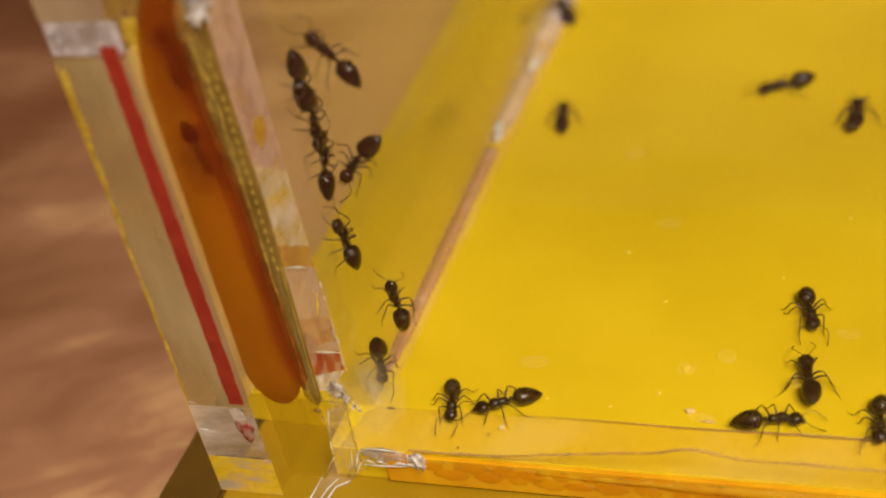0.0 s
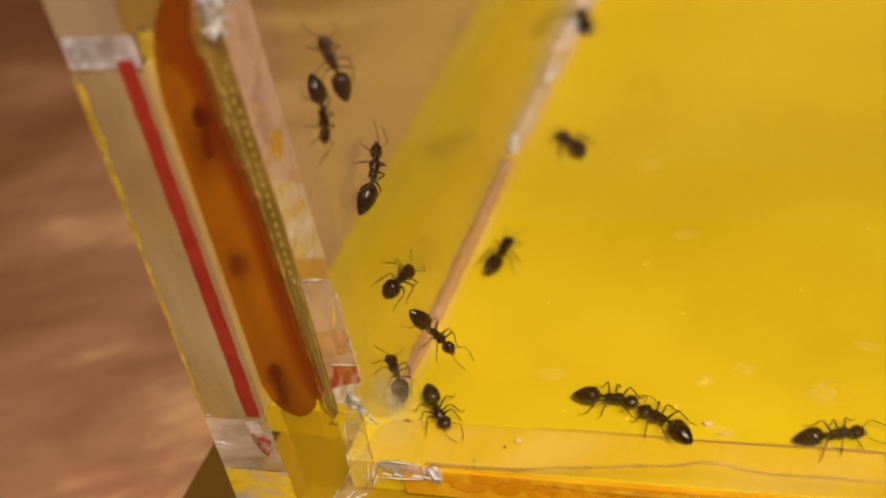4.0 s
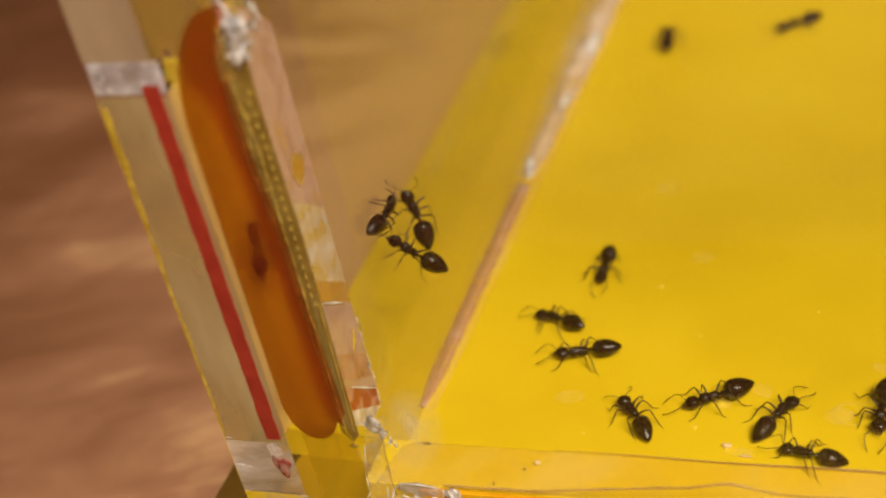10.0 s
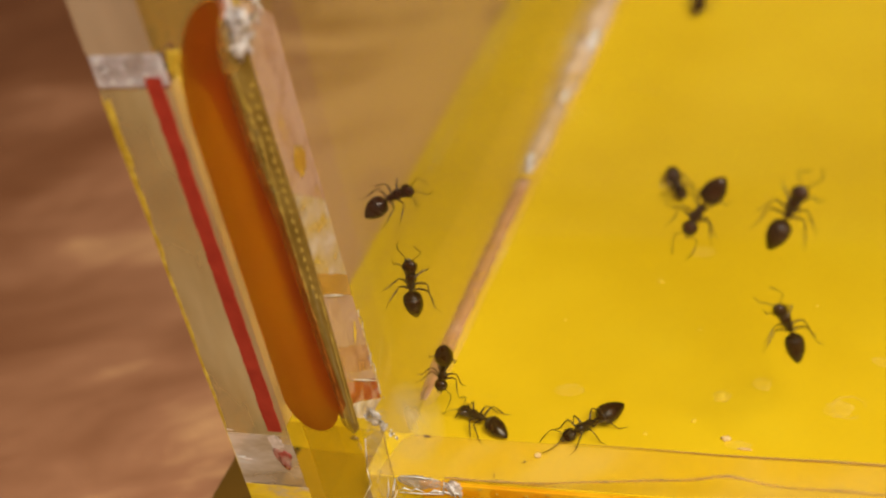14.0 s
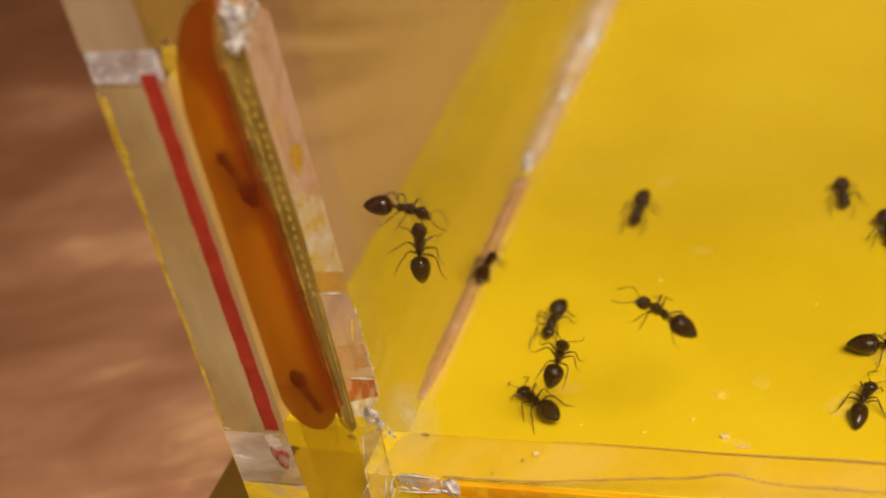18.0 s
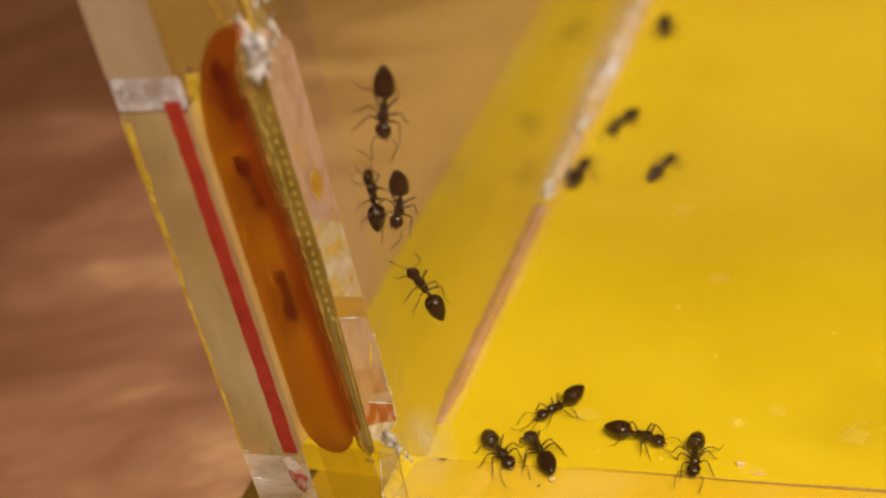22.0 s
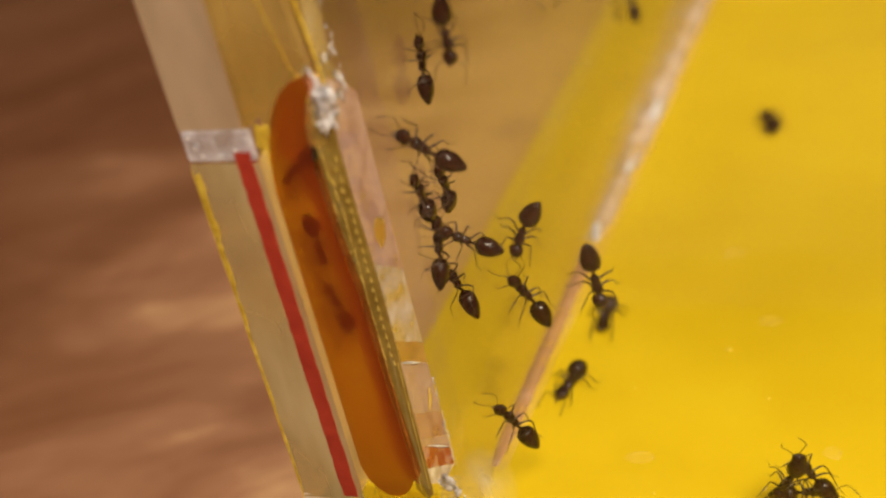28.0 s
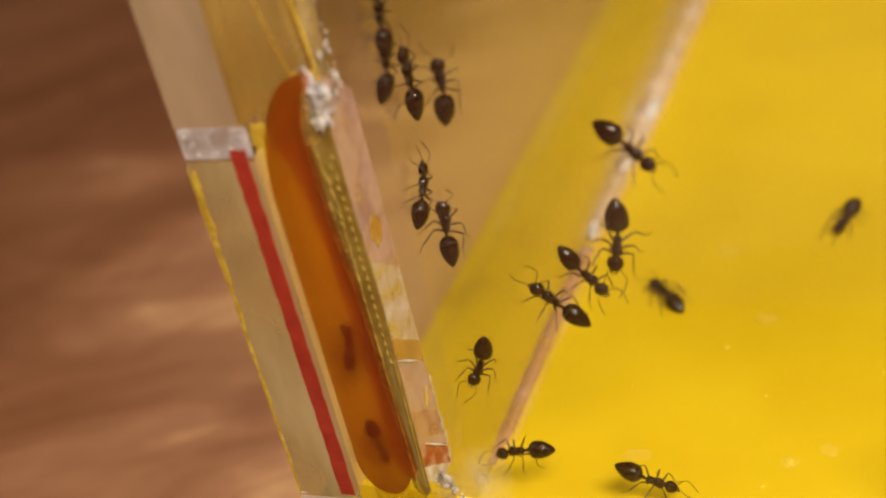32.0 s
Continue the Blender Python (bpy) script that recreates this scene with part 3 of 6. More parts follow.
def nest_block():
    b = thing("nest_block", "clear layered acrylic nest block with an orange film window", "ant nest")
    glass(part("middle_slab", box_bm(-7.9, -3.62, -5.97, -0.2, 5.75, 29.45, 0.08), M_BODY, b, "beige frosted acrylic slab"))
    glass(part("frosted_face", box_bm(-7.86, -3.57, -6.03, -5.985, 5.15, 29.4), M_MID, b))
    glass(part("frosted_face", box_bm(-7.86, -3.57, -6.03, -5.985, 0.74, 5.13), M_LILAC, b, "paler lilac foot of the frosted face"))
    glass(part("frosted_face", box_bm(-7.86, -3.90, -6.03, -5.985, 31.45, 52), M_UPPER, b))
    glass(part("frosted_face", box_bm(-3.89, -3.57, -6.03, -5.985, 31.45, 52), M_OLIVE, b))
    glass(part("upper_slab", box_bm(-7.9, -3.62, -5.97, -0.2, 31.45, 52, 0.08), M_BODY, b, "greyish frosted acrylic slab"))
    glass(part("lower_slab", box_bm(-7.9, -3.62, -5.97, -0.2, -2.45, 5.65, 0.08), M_LOWER, b, "yellowish acrylic foot"))
    glass(part("frosted_side", box_bm(-3.61, -3.56, -5.95, -4.6, 6.0, 29.6), M_SIDE, b))
    glass(part("frosted_side", box_bm(-3.61, -3.56, -5.95, -4.68, 31.5, 52), M_OLIVE, b))
    part("glue_band", box_bm(-7.88, -3.64, -6.06, -5.7, 29.5, 31.4, 0.12), M_BAND, b, "white cloudy glue band")
    # the white blob is a highlight on the slab, the lavender ones are smears
    for k, (x, z, rx, rz, m) in enumerate(((-7.45, 3.1, 0.30, 0.07, M_GLUE), (-7.0, 2.95, 0.35, 0.05, M_LAVENDER), (-7.5, 5.4, 0.22, 0.05, M_LAVENDER))):
        glass(part("glue_smear", blob_bm(x, -6.06, z, rx, 0.015, rz, 0.7, k + 60, 3), m, b, "pale glue smears with one painted highlight"))
    rng = random.Random(77)
    for k in range(12):
        part("bright_chip", blob_bm(-7.5 + 3.5 * rng.random(), -6.09, 29.8 + 1.3 * rng.random(), 0.10 + 0.34 * rng.random() ** 2, 0.03, 0.03 + 0.05 * rng.random(), 0.8, k + 210, 3), M_LUMP if k % 3 else M_GLUE, b, "bright chip in the glue band")
    # yellow glints along the slab's edges, put in as coloured flecks
    rng = random.Random(21)
    for k in range(16):
        z = 28.6 - 1.42 * k + 0.4 * rng.random()
        w, h = (0.44 if k < 5 else 0.28 - 0.013 * k) * (0.6 + 0.6 * rng.random()), 1.1 + 0.9 * rng.random()
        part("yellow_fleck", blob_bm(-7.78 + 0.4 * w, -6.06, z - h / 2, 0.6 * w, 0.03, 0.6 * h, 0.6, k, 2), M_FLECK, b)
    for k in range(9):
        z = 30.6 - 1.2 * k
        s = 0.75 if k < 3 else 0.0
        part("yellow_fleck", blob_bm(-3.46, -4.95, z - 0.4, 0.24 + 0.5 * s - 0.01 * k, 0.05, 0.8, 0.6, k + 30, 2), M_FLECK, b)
    part("yellow_edge", tube_bm([(-3.50, -4.8, 30.6 - 25.0 * k / 24) for k in range(25)], [0.13 + 0.07 * rng.random() + 0.10 * (k < 7) for k in range(25)], 5), M_FLECK, b, "yellow edge with its glint put into the colour")
    part("yellow_edge", tube_bm([(-7.88, -6.0, 29.0 - 27.5 * k / 20) for k in range(21)], [(0.03 + 0.04 * rng.random()) * (1.3 - 0.04 * k) for k in range(21)], 5), M_FLECK, b, "yellow edge with its glint put into the colour")
    rng = random.Random(15)
    saw = [30.1 - 24.6 * i / 40 for i in range(41)]
    ragged = [(-4.95 + 0.07 * rng.random(), z) for z in saw] + [(-3.90 - 0.07 * rng.random(), z) for z in saw[::-1]]
    glass(part("red_strip", prism_bm(ragged, "y", -6.07, -5.35), M_RED, b, "thin red acrylic strip seen edge-on"))
    part("red_chip", blob_bm(-4.42, -6.03, 3.2, 0.50, 0.05, 0.80, 0.7, 3), M_RED_CLEAR, b, "red chip under the strip", True)
    glass(part("white_chip", blob_bm(-4.6, -6.06, 4.6, 0.42, 0.06, 0.55, 0.5, 12), M_LAVENDER, b))
    glass(part("yellow_foot", box_bm(-7.84, -3.46, -6.04, -5.985, -2.4, 0.72), M_FOOT, b, "yellow foot of the slab"))
    part("scratch", tube_bm([(-7.4, -5.99, 0.78), (-6.0, -5.99, 0.84), (-4.9, -5.99, 0.78), (-3.9, -5.99, 0.82)], [0.05] * 4, 5), M_DARK, b, "dark scratch")
    # the channel with its film
    o = stadium()
    glass(part("channel_block", box_bm(-3.58, -0.4, -4.66, -3.2, 29.5, 52, 0.06), M_OLIVE, b, "olive tinted acrylic above the window"))
    glass(part("channel_wall", prism_bm([(x - 0.75 * min(1.0, max(0.0, (33.0 - z) / 7)) if x < -1 else x - 0.1, min(z, 33.2)) for x, z in o], "y", -3.55, -3.3), M_CHANNEL, b, "orange back of the channel"))
    glass(part("film", prism_bm(o, "y", -5.32, -5.26), M_FILM, b, "orange-red translucent film window"))
    glass(part("film_fold", prism_bm([(-1.40, 8.0), (-0.95, 6.0), (-0.35, 5.9), (0.0, 6.6), (-0.34, 14.5), (-0.40, 20.0), (-0.80, 24.5), (-0.90, 29.0), (-0.70, 31.2), (-0.32, 32.4), (0.1, 33.2), (-0.1, 33.8), (-1.2, 33.3), (-2.2, 32.0), (-2.9, 30.3), (-3.0, 29.3), (-2.4, 28.3), (-1.85, 24.0), (-1.55, 18.0)], "y", -4.50, -4.46), M_FOLD, b, "darker red-brown fold of the film"))
    # pane added so that its olive colour darkens the area below the window
    glass(part("channel_foot", prism_bm([(-3.56, -2.42), (-1.0, -2.42), (-0.06, -0.3), (-0.06, 3.2), (-0.5, 5.0), (-3.56, 5.3)], "y", -4.3, -4.0), M_FOOT_SHADE, b, "clear foot below the window with shade in its olive tint"))
    # sawn strip with teeth
    glass(part("sawn_strip", prism_bm([(-1.95, 30.6), (0.2, 30.3), (0.2, 26.0), (0.36, 19.0), (0.25, 13.0), (0.1, 4.2), (-0.35, 3.6), (-0.95, 4.5), (-1.1, 10.0), (-1.35, 14.0), (-1.25, 19.0), (-1.7, 23.5)], "y", -3.95, -3.82), M_SAW, b, "olive sawn strip"))
    rng = random.Random(3)
    part("yellow_line", tube_bm([(-0.62 - 0.5 * max(0.0, (z - 25.0) / 5) + 0.07 * (rng.random() - 0.5), -3.985, z) for z in [29.6 - 25.2 * k / 60 for k in range(61)]],
                                [0.02 + 0.05 * rng.random() for k in range(61)], 5), M_TEETH, b, "ragged bright yellow edge")
    groove = [(15.0 - 10.4 * k / 20, -0.22 + 0.03 * math.sin(k)) for k in range(21)]
    part("olive_groove", prism_bm([(x - 0.07, z) for z, x in groove] + [(x + 0.07, z) for z, x in groove[::-1]], "y", -3.965, -3.953), M_GROOVE, b, "dark olive groove")
    part("yellow_line", tube_bm([(0.16 - 0.010 * k, -3.965, 14.6 - 0.5 * k) for k in range(21)], [0.015 + 0.035 * rng.random() for k in range(21)], 5), M_TEETH, b, "thin yellow edge")
    for k in range(22):
        z = 28.6 - 0.66 * k
        s = 0.22 - 0.004 * k
        w = 0.10 * (rng.random() - 0.5)
        x = -0.12 + w - (0.25 if k < 4 else 0.0) * rng.random()
        part("tooth", prism_bm([(x + 0.04, z + 0.02), (x + s * 0.62, z - 0.34), (x + 0.02, z - 0.27), (x - s * 0.5, z - 0.33)], "y", -4.04, -3.96), M_TEETH, b)
    for k in range(26):
        z = 30.2 - 0.5 * k * rng.random() - 0.2 * k
        x = -1.55 + 0.9 * rng.random()
        r = 0.05 + 0.10 * rng.random()
        part("yellow_fleck", blob_bm(x, -4.0, z, r, 0.04, r * 1.6, 0.7, k + 130, 2), M_TEETH if k % 3 == 0 else M_GROOVE, b)
    part("cap", blob_bm(-0.35, -4.0, 3.4, 0.30, 0.10, 0.16, 0.5, 14, 2), M_BROWN, b, "dark glue cap under the strip")


def butt_joint():
    j = thing("butt_joint", "cloudy glued butt joint with yellow and orange patches", "glue joint")
    rng = random.Random(41)
    rows = ((33.2, M_STRIP), (21.3, M_PALE), (15.85, M_GOLD), (14.3, M_STRIP), (10.3, M_REDDISH), (8.3, M_STRIP), (7.6, M_RED_CLEAR), (5.9, M_LAVENDER), (4.6, None))
    cut = None
    for z, m in rows:
        line = [(-3.72 + 0.61 * i, z - 0.78 * (0.61 * i - 0.22) + 0.16 * (rng.random() - 0.5)) for i in range(6)] + [(-0.03 - 0.12 * rng.random(), z - 2.72)]
        if cut:
            low = [(y, max(zz + 0.03, 3.3)) for y, zz in line]
            glass(part("section", prism_bm(cut[0] + low[::-1], "x", -0.05, 0.03), cut[1], j))
        cut = (line, m)
    rng = random.Random(12)
    rag = [(-3.5, 30.6)] + [(-1.5 - 0.02 * k + 0.55 * (rng.random() - 0.5), 30.8 + 0.7 * k) for k in range(26)] + [(-3.0, 49.0)]
    glass(part("upper_strip", prism_bm(rag, "x", -0.13, -0.07), M_PATCH_Y2, j, "ragged thin yellowish clear strip"))
    glass(part("patch", blob_bm(0.07, -1.7, 22.4, 0.03, 0.7, 0.9, 0.4, 50, 3), M_PATCH_Y, j, "yellow smudge in the glue", True))
    # glint on the joint, put in as a yellow tube
    part("ridge", tube_bm([(0.1, -1.5, 9.0), (0.1, -1.1, 9.6), (0.1, -0.8, 10.2)], [0.03, 0.11, 0.03], 5), M_FLECK, j, "yellow glint")
    ragged = [(0.1, -0.02 + 0.25 * (rng.random() - 0.5), 10.4 - 0.35 * i) for i in range(22)]
    part("ridge", tube_bm(ragged, [0.015 + 0.05 * rng.random() for _ in ragged], 5), M_LAVENDER, j, "ragged pinkish edge of the glue")
    for y0, z0, y1, z1 in ((-3.5, 14.2, -1.1, 12.4), (-2.9, 7.25, -0.1, 4.75)):
        part("air_gap", tube_bm([(0.08, y0 + (y1 - y0) * f, z0 + (z1 - z0) * f) for f in (0, 0.2, 0.5, 0.8, 1)], [0.01, 0.05, 0.09, 0.06, 0.02], 5), M_GLUE, j, "bright thin air gap")


def corner_glue():
    g = thing("corner_glue", "glassy crinkled glue at the corner of the walls", "glue")
    glass(part("shard", blob_bm(1.3, -3.95, 5.2, 0.5, 0.1, 0.55, 0.5, 1, 3), M_LUMP, g), part("shard", blob_bm(1.75, -3.95, 4.6, 0.2, 0.1, 0.45, 0.6, 4, 3), M_LUMP, g))
    part("lump", blob_bm(3.3, -4.0, -0.05, 1.45, 0.2, 0.55, 0.25, 6, 4), M_CLOUD, g, "glassy white-rimmed glue lump")
    part("lump", blob_bm(5.5, -4.05, -0.4, 0.5, 0.2, 0.65, 0.6, 8, 3), M_LUMP, g, "glassy glue lump")
    bm = bmesh.new()
    bm.faces.new([bm.verts.new((3.6 + 3.4 * math.cos(t), -3.84, 4.6 + 4.4 * math.sin(t))) for t in [2 * math.pi * i / 48 for i in range(48)]])
    glass(part("milky_smear", bm, M_SMEAR, g, "thin milky glue smear on the pane"))
    part("dark_edge", tube_bm([(1.9, -4.26, 4.8), (1.80, -4.26, 3.4), (1.69, -4.26, 1.4), (1.74, -4.26, -0.6)], [0.02, 0.04, 0.035, 0.03], 5), M_LINE, g, "dark thin glue edge", True)
    glass(part("shard", prism_bm([(1.9, 4.6), (1.80, 3.3), (1.70, 1.4), (1.74, -0.6), (0.75, -2.38), (-1.15, -2.38), (-0.02, -0.34), (0.0, 1.0), (0.26, 2.4), (0.52, 3.7)], "y", -4.22, -4.18), M_LAVCLEAR, g, "clear bright-edged glue shard"))
    glass(part("run", prism_bm([(0.75, -4.2), (0.70, -4.5), (-0.1, -5.0), (-0.25, -5.8), (-0.6, -8.5), (-1.7, -8.5), (-1.42, -5.7), (-1.35, -4.2)], "z", -2.44, -2.32), M_LAVCLEAR, g, "clear glue run over the base plate"))
    # edge highlights of the clear glue, put in as white tubes
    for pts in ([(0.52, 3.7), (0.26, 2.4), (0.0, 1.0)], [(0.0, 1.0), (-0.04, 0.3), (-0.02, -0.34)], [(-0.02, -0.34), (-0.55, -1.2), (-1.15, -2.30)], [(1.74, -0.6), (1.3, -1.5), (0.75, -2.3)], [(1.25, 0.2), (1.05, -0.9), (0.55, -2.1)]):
        part("rim", tube_bm([(x, -4.24, z) for x, z in pts], [0.018, 0.038, 0.018], 5), M_GLUE, g, "rim of the shard with its highlight painted white", True)
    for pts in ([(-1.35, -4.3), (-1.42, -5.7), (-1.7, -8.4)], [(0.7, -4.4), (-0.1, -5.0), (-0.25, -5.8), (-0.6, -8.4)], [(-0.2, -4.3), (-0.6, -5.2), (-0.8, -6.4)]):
        part("rim", tube_bm([(x, y, -2.30) for x, y in pts], [0.03] + [0.05] * (len(pts) - 2) + [0.03], 5), M_GLUE, g, "rim of the glue run with its highlight painted white", True)
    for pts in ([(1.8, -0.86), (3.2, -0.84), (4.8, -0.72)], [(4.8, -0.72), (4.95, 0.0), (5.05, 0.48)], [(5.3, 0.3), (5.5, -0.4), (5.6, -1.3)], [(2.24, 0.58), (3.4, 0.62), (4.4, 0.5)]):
        part("rim", tube_bm([(x, -4.24, z) for x, z in pts], [0.03, 0.055, 0.02], 5), M_GLUE, g, "rim of the glue lump with its highlight painted white", True)
    part("dark_bit", blob_bm(2.58, -0.1, 0.16, 0.32, 0.07, 0.06, 0.5, 31, 2), M_BROWN, g, "dark dirt caught in the glue")
    part("thread", tube_bm([(1.7, -4.15, 0.2), (1.4, -4.15, -0.7), (1.1, -4.15, -1.6)], [0.05, 0.08, 0.04], 6), M_GLUE, g, "pale glue thread", True)
    part("blob", blob_bm(-0.2, -4.0, 31.6, 0.85, 0.5, 1.6, 0.7, 9, 4), M_LUMP, g, "crinkled glue lump with painted sparkle", False)
    rng = random.Random(5)
    # glue sparkle put in as small white blobs, with a few dark ones
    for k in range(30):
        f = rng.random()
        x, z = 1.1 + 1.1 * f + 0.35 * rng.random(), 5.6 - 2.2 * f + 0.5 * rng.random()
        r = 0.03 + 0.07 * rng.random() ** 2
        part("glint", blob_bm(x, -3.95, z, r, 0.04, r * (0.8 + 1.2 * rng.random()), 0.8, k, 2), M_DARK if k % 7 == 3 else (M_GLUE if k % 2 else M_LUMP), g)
    for k in range(7):
        r = 0.03 + 0.09 * rng.random() ** 2
        part("glint", blob_bm(0.12, 0.05 - 0.5 * rng.random(), 2.8 + 5.0 * rng.random(), 0.04, r, r * 2.2, 0.9, k + 70, 2), M_LUMP, g)
    for x0, x1, z0, z1, lean, nx, nz, gaps in ((0.1, 1.9, 2.6, 6.4, -0.25, 9, 18, 0.25), (0.3, 2.4, -1.6, 3.4, 0.12, 10, 16, 0.8), (1.9, 5.2, -0.75, 0.55, 0.0, 16, 7, 0.2)):
        bm = bmesh.new()
        grid = [[bm.verts.new((x0 + (x1 - x0) * (i + 0.5 * rng.random()) / nx - lean * (z1 - z0) * k / nz, -4.14 + 0.22 * (rng.random() - 0.5), z0 + (z1 - z0) * (k + 0.5 * rng.random()) / nz))
                 for i in range(nx)] for k in range(nz)]
        for k in range(nz - 1):
            for i in range(nx - 1):
                rim = min(i, k, nx - 2 - i, nz - 2 - k)
                if rng.random() < (0.55 if rim == 0 else gaps):
                    continue
                q = (grid[k][i], grid[k][i + 1], grid[k + 1][i + 1], grid[k + 1][i])
                bm.faces.new((q[0], q[1], q[2]))
                bm.faces.new((q[0], q[2], q[3]))
        glass(part("crinkle", bm, M_CRINKLE, g, "clear crinkled glue with painted white glints"))
    # more highlights of the glue, put in as pale blobs and white ridges
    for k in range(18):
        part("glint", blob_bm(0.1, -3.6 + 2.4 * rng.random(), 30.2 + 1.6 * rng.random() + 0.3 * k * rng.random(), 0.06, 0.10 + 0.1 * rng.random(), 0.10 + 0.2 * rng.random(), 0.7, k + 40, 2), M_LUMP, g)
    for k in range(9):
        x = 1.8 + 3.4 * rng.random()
        part("ridge", tube_bm([(x, -4.2, -0.75), (x + 0.4, -4.22, -0.6 + 0.2 * rng.random()), (x + 0.9, -4.2, -0.7)], [0.02, 0.05, 0.015], 5), M_GLUE, g, "ridge painted white as a glint", True)


def upper_scratches():
    s = thing("split_edge", "yellowish split edge of clear acrylic above the glue", "acrylic edge")
    rng = random.Random(8)
    part("crack", tube_bm([(-2.6, -4.7, 44.0), (-2.0, -4.7, 39.4), (-1.4, -4.7, 36.4), (-0.8, -4.7, 33.6), (-0.4, -4.7, 32.2)], [0.035] * 5, 5), M_FLECK, s, "thin yellow crack")
    part("yellow_band", tube_bm([(-1.0, -3.75, 45.0), (-0.4, -3.75, 39.5), (0.0, -3.75, 36.0), (0.25, -3.75, 32.6), (0.35, -3.75, 30.6)], [0.13, 0.12, 0.11, 0.09, 0.05], 6), M_FLECK, s, smooth=True)
    part("crack", tube_bm([(-1.5, -3.9, 45.0), (-0.85, -3.9, 39.5), (-0.5, -3.9, 36.0), (-0.2, -3.9, 33.0)], [0.07] * 4, 5), M_LINE, s, "greyish crack")
    # sparkle along the split edge, put in as white blobs
    for k in range(20):
        r = 0.03 + 0.06 * rng.random()
        part("glint", blob_bm(0.1, -1.7 + 0.5 * rng.random(), 31.0 + 10.0 * rng.random() ** 1.5, 0.04, r, r * (1 + 1.5 * rng.random()), 0.8, k + 90, 2), M_GLUE if k % 2 else M_LUMP, s)
    part("dirt", blob_bm(-0.6, -4.0, 34.9, 0.07, 0.05, 0.25, 0.3, 2, 2), M_DARK, s, "small black dirt grain")


nest_block()
butt_joint()
corner_glue()
upper_scratches()


# ---- dust and marks on the floor ----
def marks():
    rng = random.Random(11)
    ring = [(28.6 + 1.0 * math.cos(a), 5.0 + 1.0 * math.sin(a), 0.02) for a in [2 * math.pi * k / 20 for k in range(18)]]
    tagged(done("scratch_ring", tube_bm(ring, [0.05 + 0.06 * rng.random() for _ in ring], 5), M_STAIN), "pale scratched ring on the yellow floor", "scratch")
    for x, y, r in ((20.8, 5.4, 0.28), (21.4, 28.1, 0.22), (16.6, 1.6, 0.16), (19.4, 3.0, 0.18), (15.0, 17.3, 0.25), (24.0, 40.0, 0.2), (12.5, 1.9, 0.10), (30.0, 22.0, 0.18), (18.5, 12.0, 0.14),
                    (33.0, 12.0, 0.16), (9.0, 12.5, 0.12), (26.0, 15.0, 0.12)):
        tagged(done("dust_speck", blob_bm(x, y, 0.02, r, r, 0.05, 0.6, int(x * 3), 2), M_SPECK), "pale dust speck on the yellow floor", "speck", "dust specks")
    for x, y, rx, ry in ((10.9, 5.2, 0.95, 0.6), (23.2, 6.8, 0.6, 0.6), (28.0, 4.8, 0.8, 0.8), (20.8, 5.4, 0.55, 0.55), (17.5, 21.0, 0.8, 0.7), (22.3, 1.1, 0.8, 0.35), (30.5, 9.5, 0.7, 0.5), (13.5, 30.0, 0.9, 0.8)):
        o = tagged(done("stain", blob_bm(x, y, 0.012, rx, ry, 0.03, 0.35, int(x * 5), 3), M_STAIN, smooth=True), "faint pale stain on the yellow floor", "stain", "floor stains")
        glass(o)
    tagged(done("crumb", blob_bm(21.6, 1.5, 0.12, 0.28, 0.18, 0.15, 0.5, 3, 3), M_CRUMB), "small cream crumb beside the front wall", "crumb", "crumbs")
    tagged(done("crumb", blob_bm(22.8, 0.75, 0.08, 0.38, 0.10, 0.08, 0.5, 5, 3), M_CRUMB), "thin cream crumb beside the front wall", "crumb", "crumbs")
    tagged(done("crumb", blob_bm(10.3, -1.1, 0.16, 0.19, 0.19, 0.08, 0.5, 8, 3), M_CRUMB), "small pinkish crumb at the wall foot", "crumb", "crumbs")
    for x, y, z, r in ((9.6, -1.8, 0.2, 0.07), (15.0, -3.0, 0.25, 0.06), (8.0, -3.2, 0.25, 0.05)):
        tagged(done("dirt_speck", blob_bm(x, y, z, r, r, 0.1, 0.4, int(x), 2), M_DARK), "small dark dirt speck at the wall foot", "speck", "dirt specks")


marks()


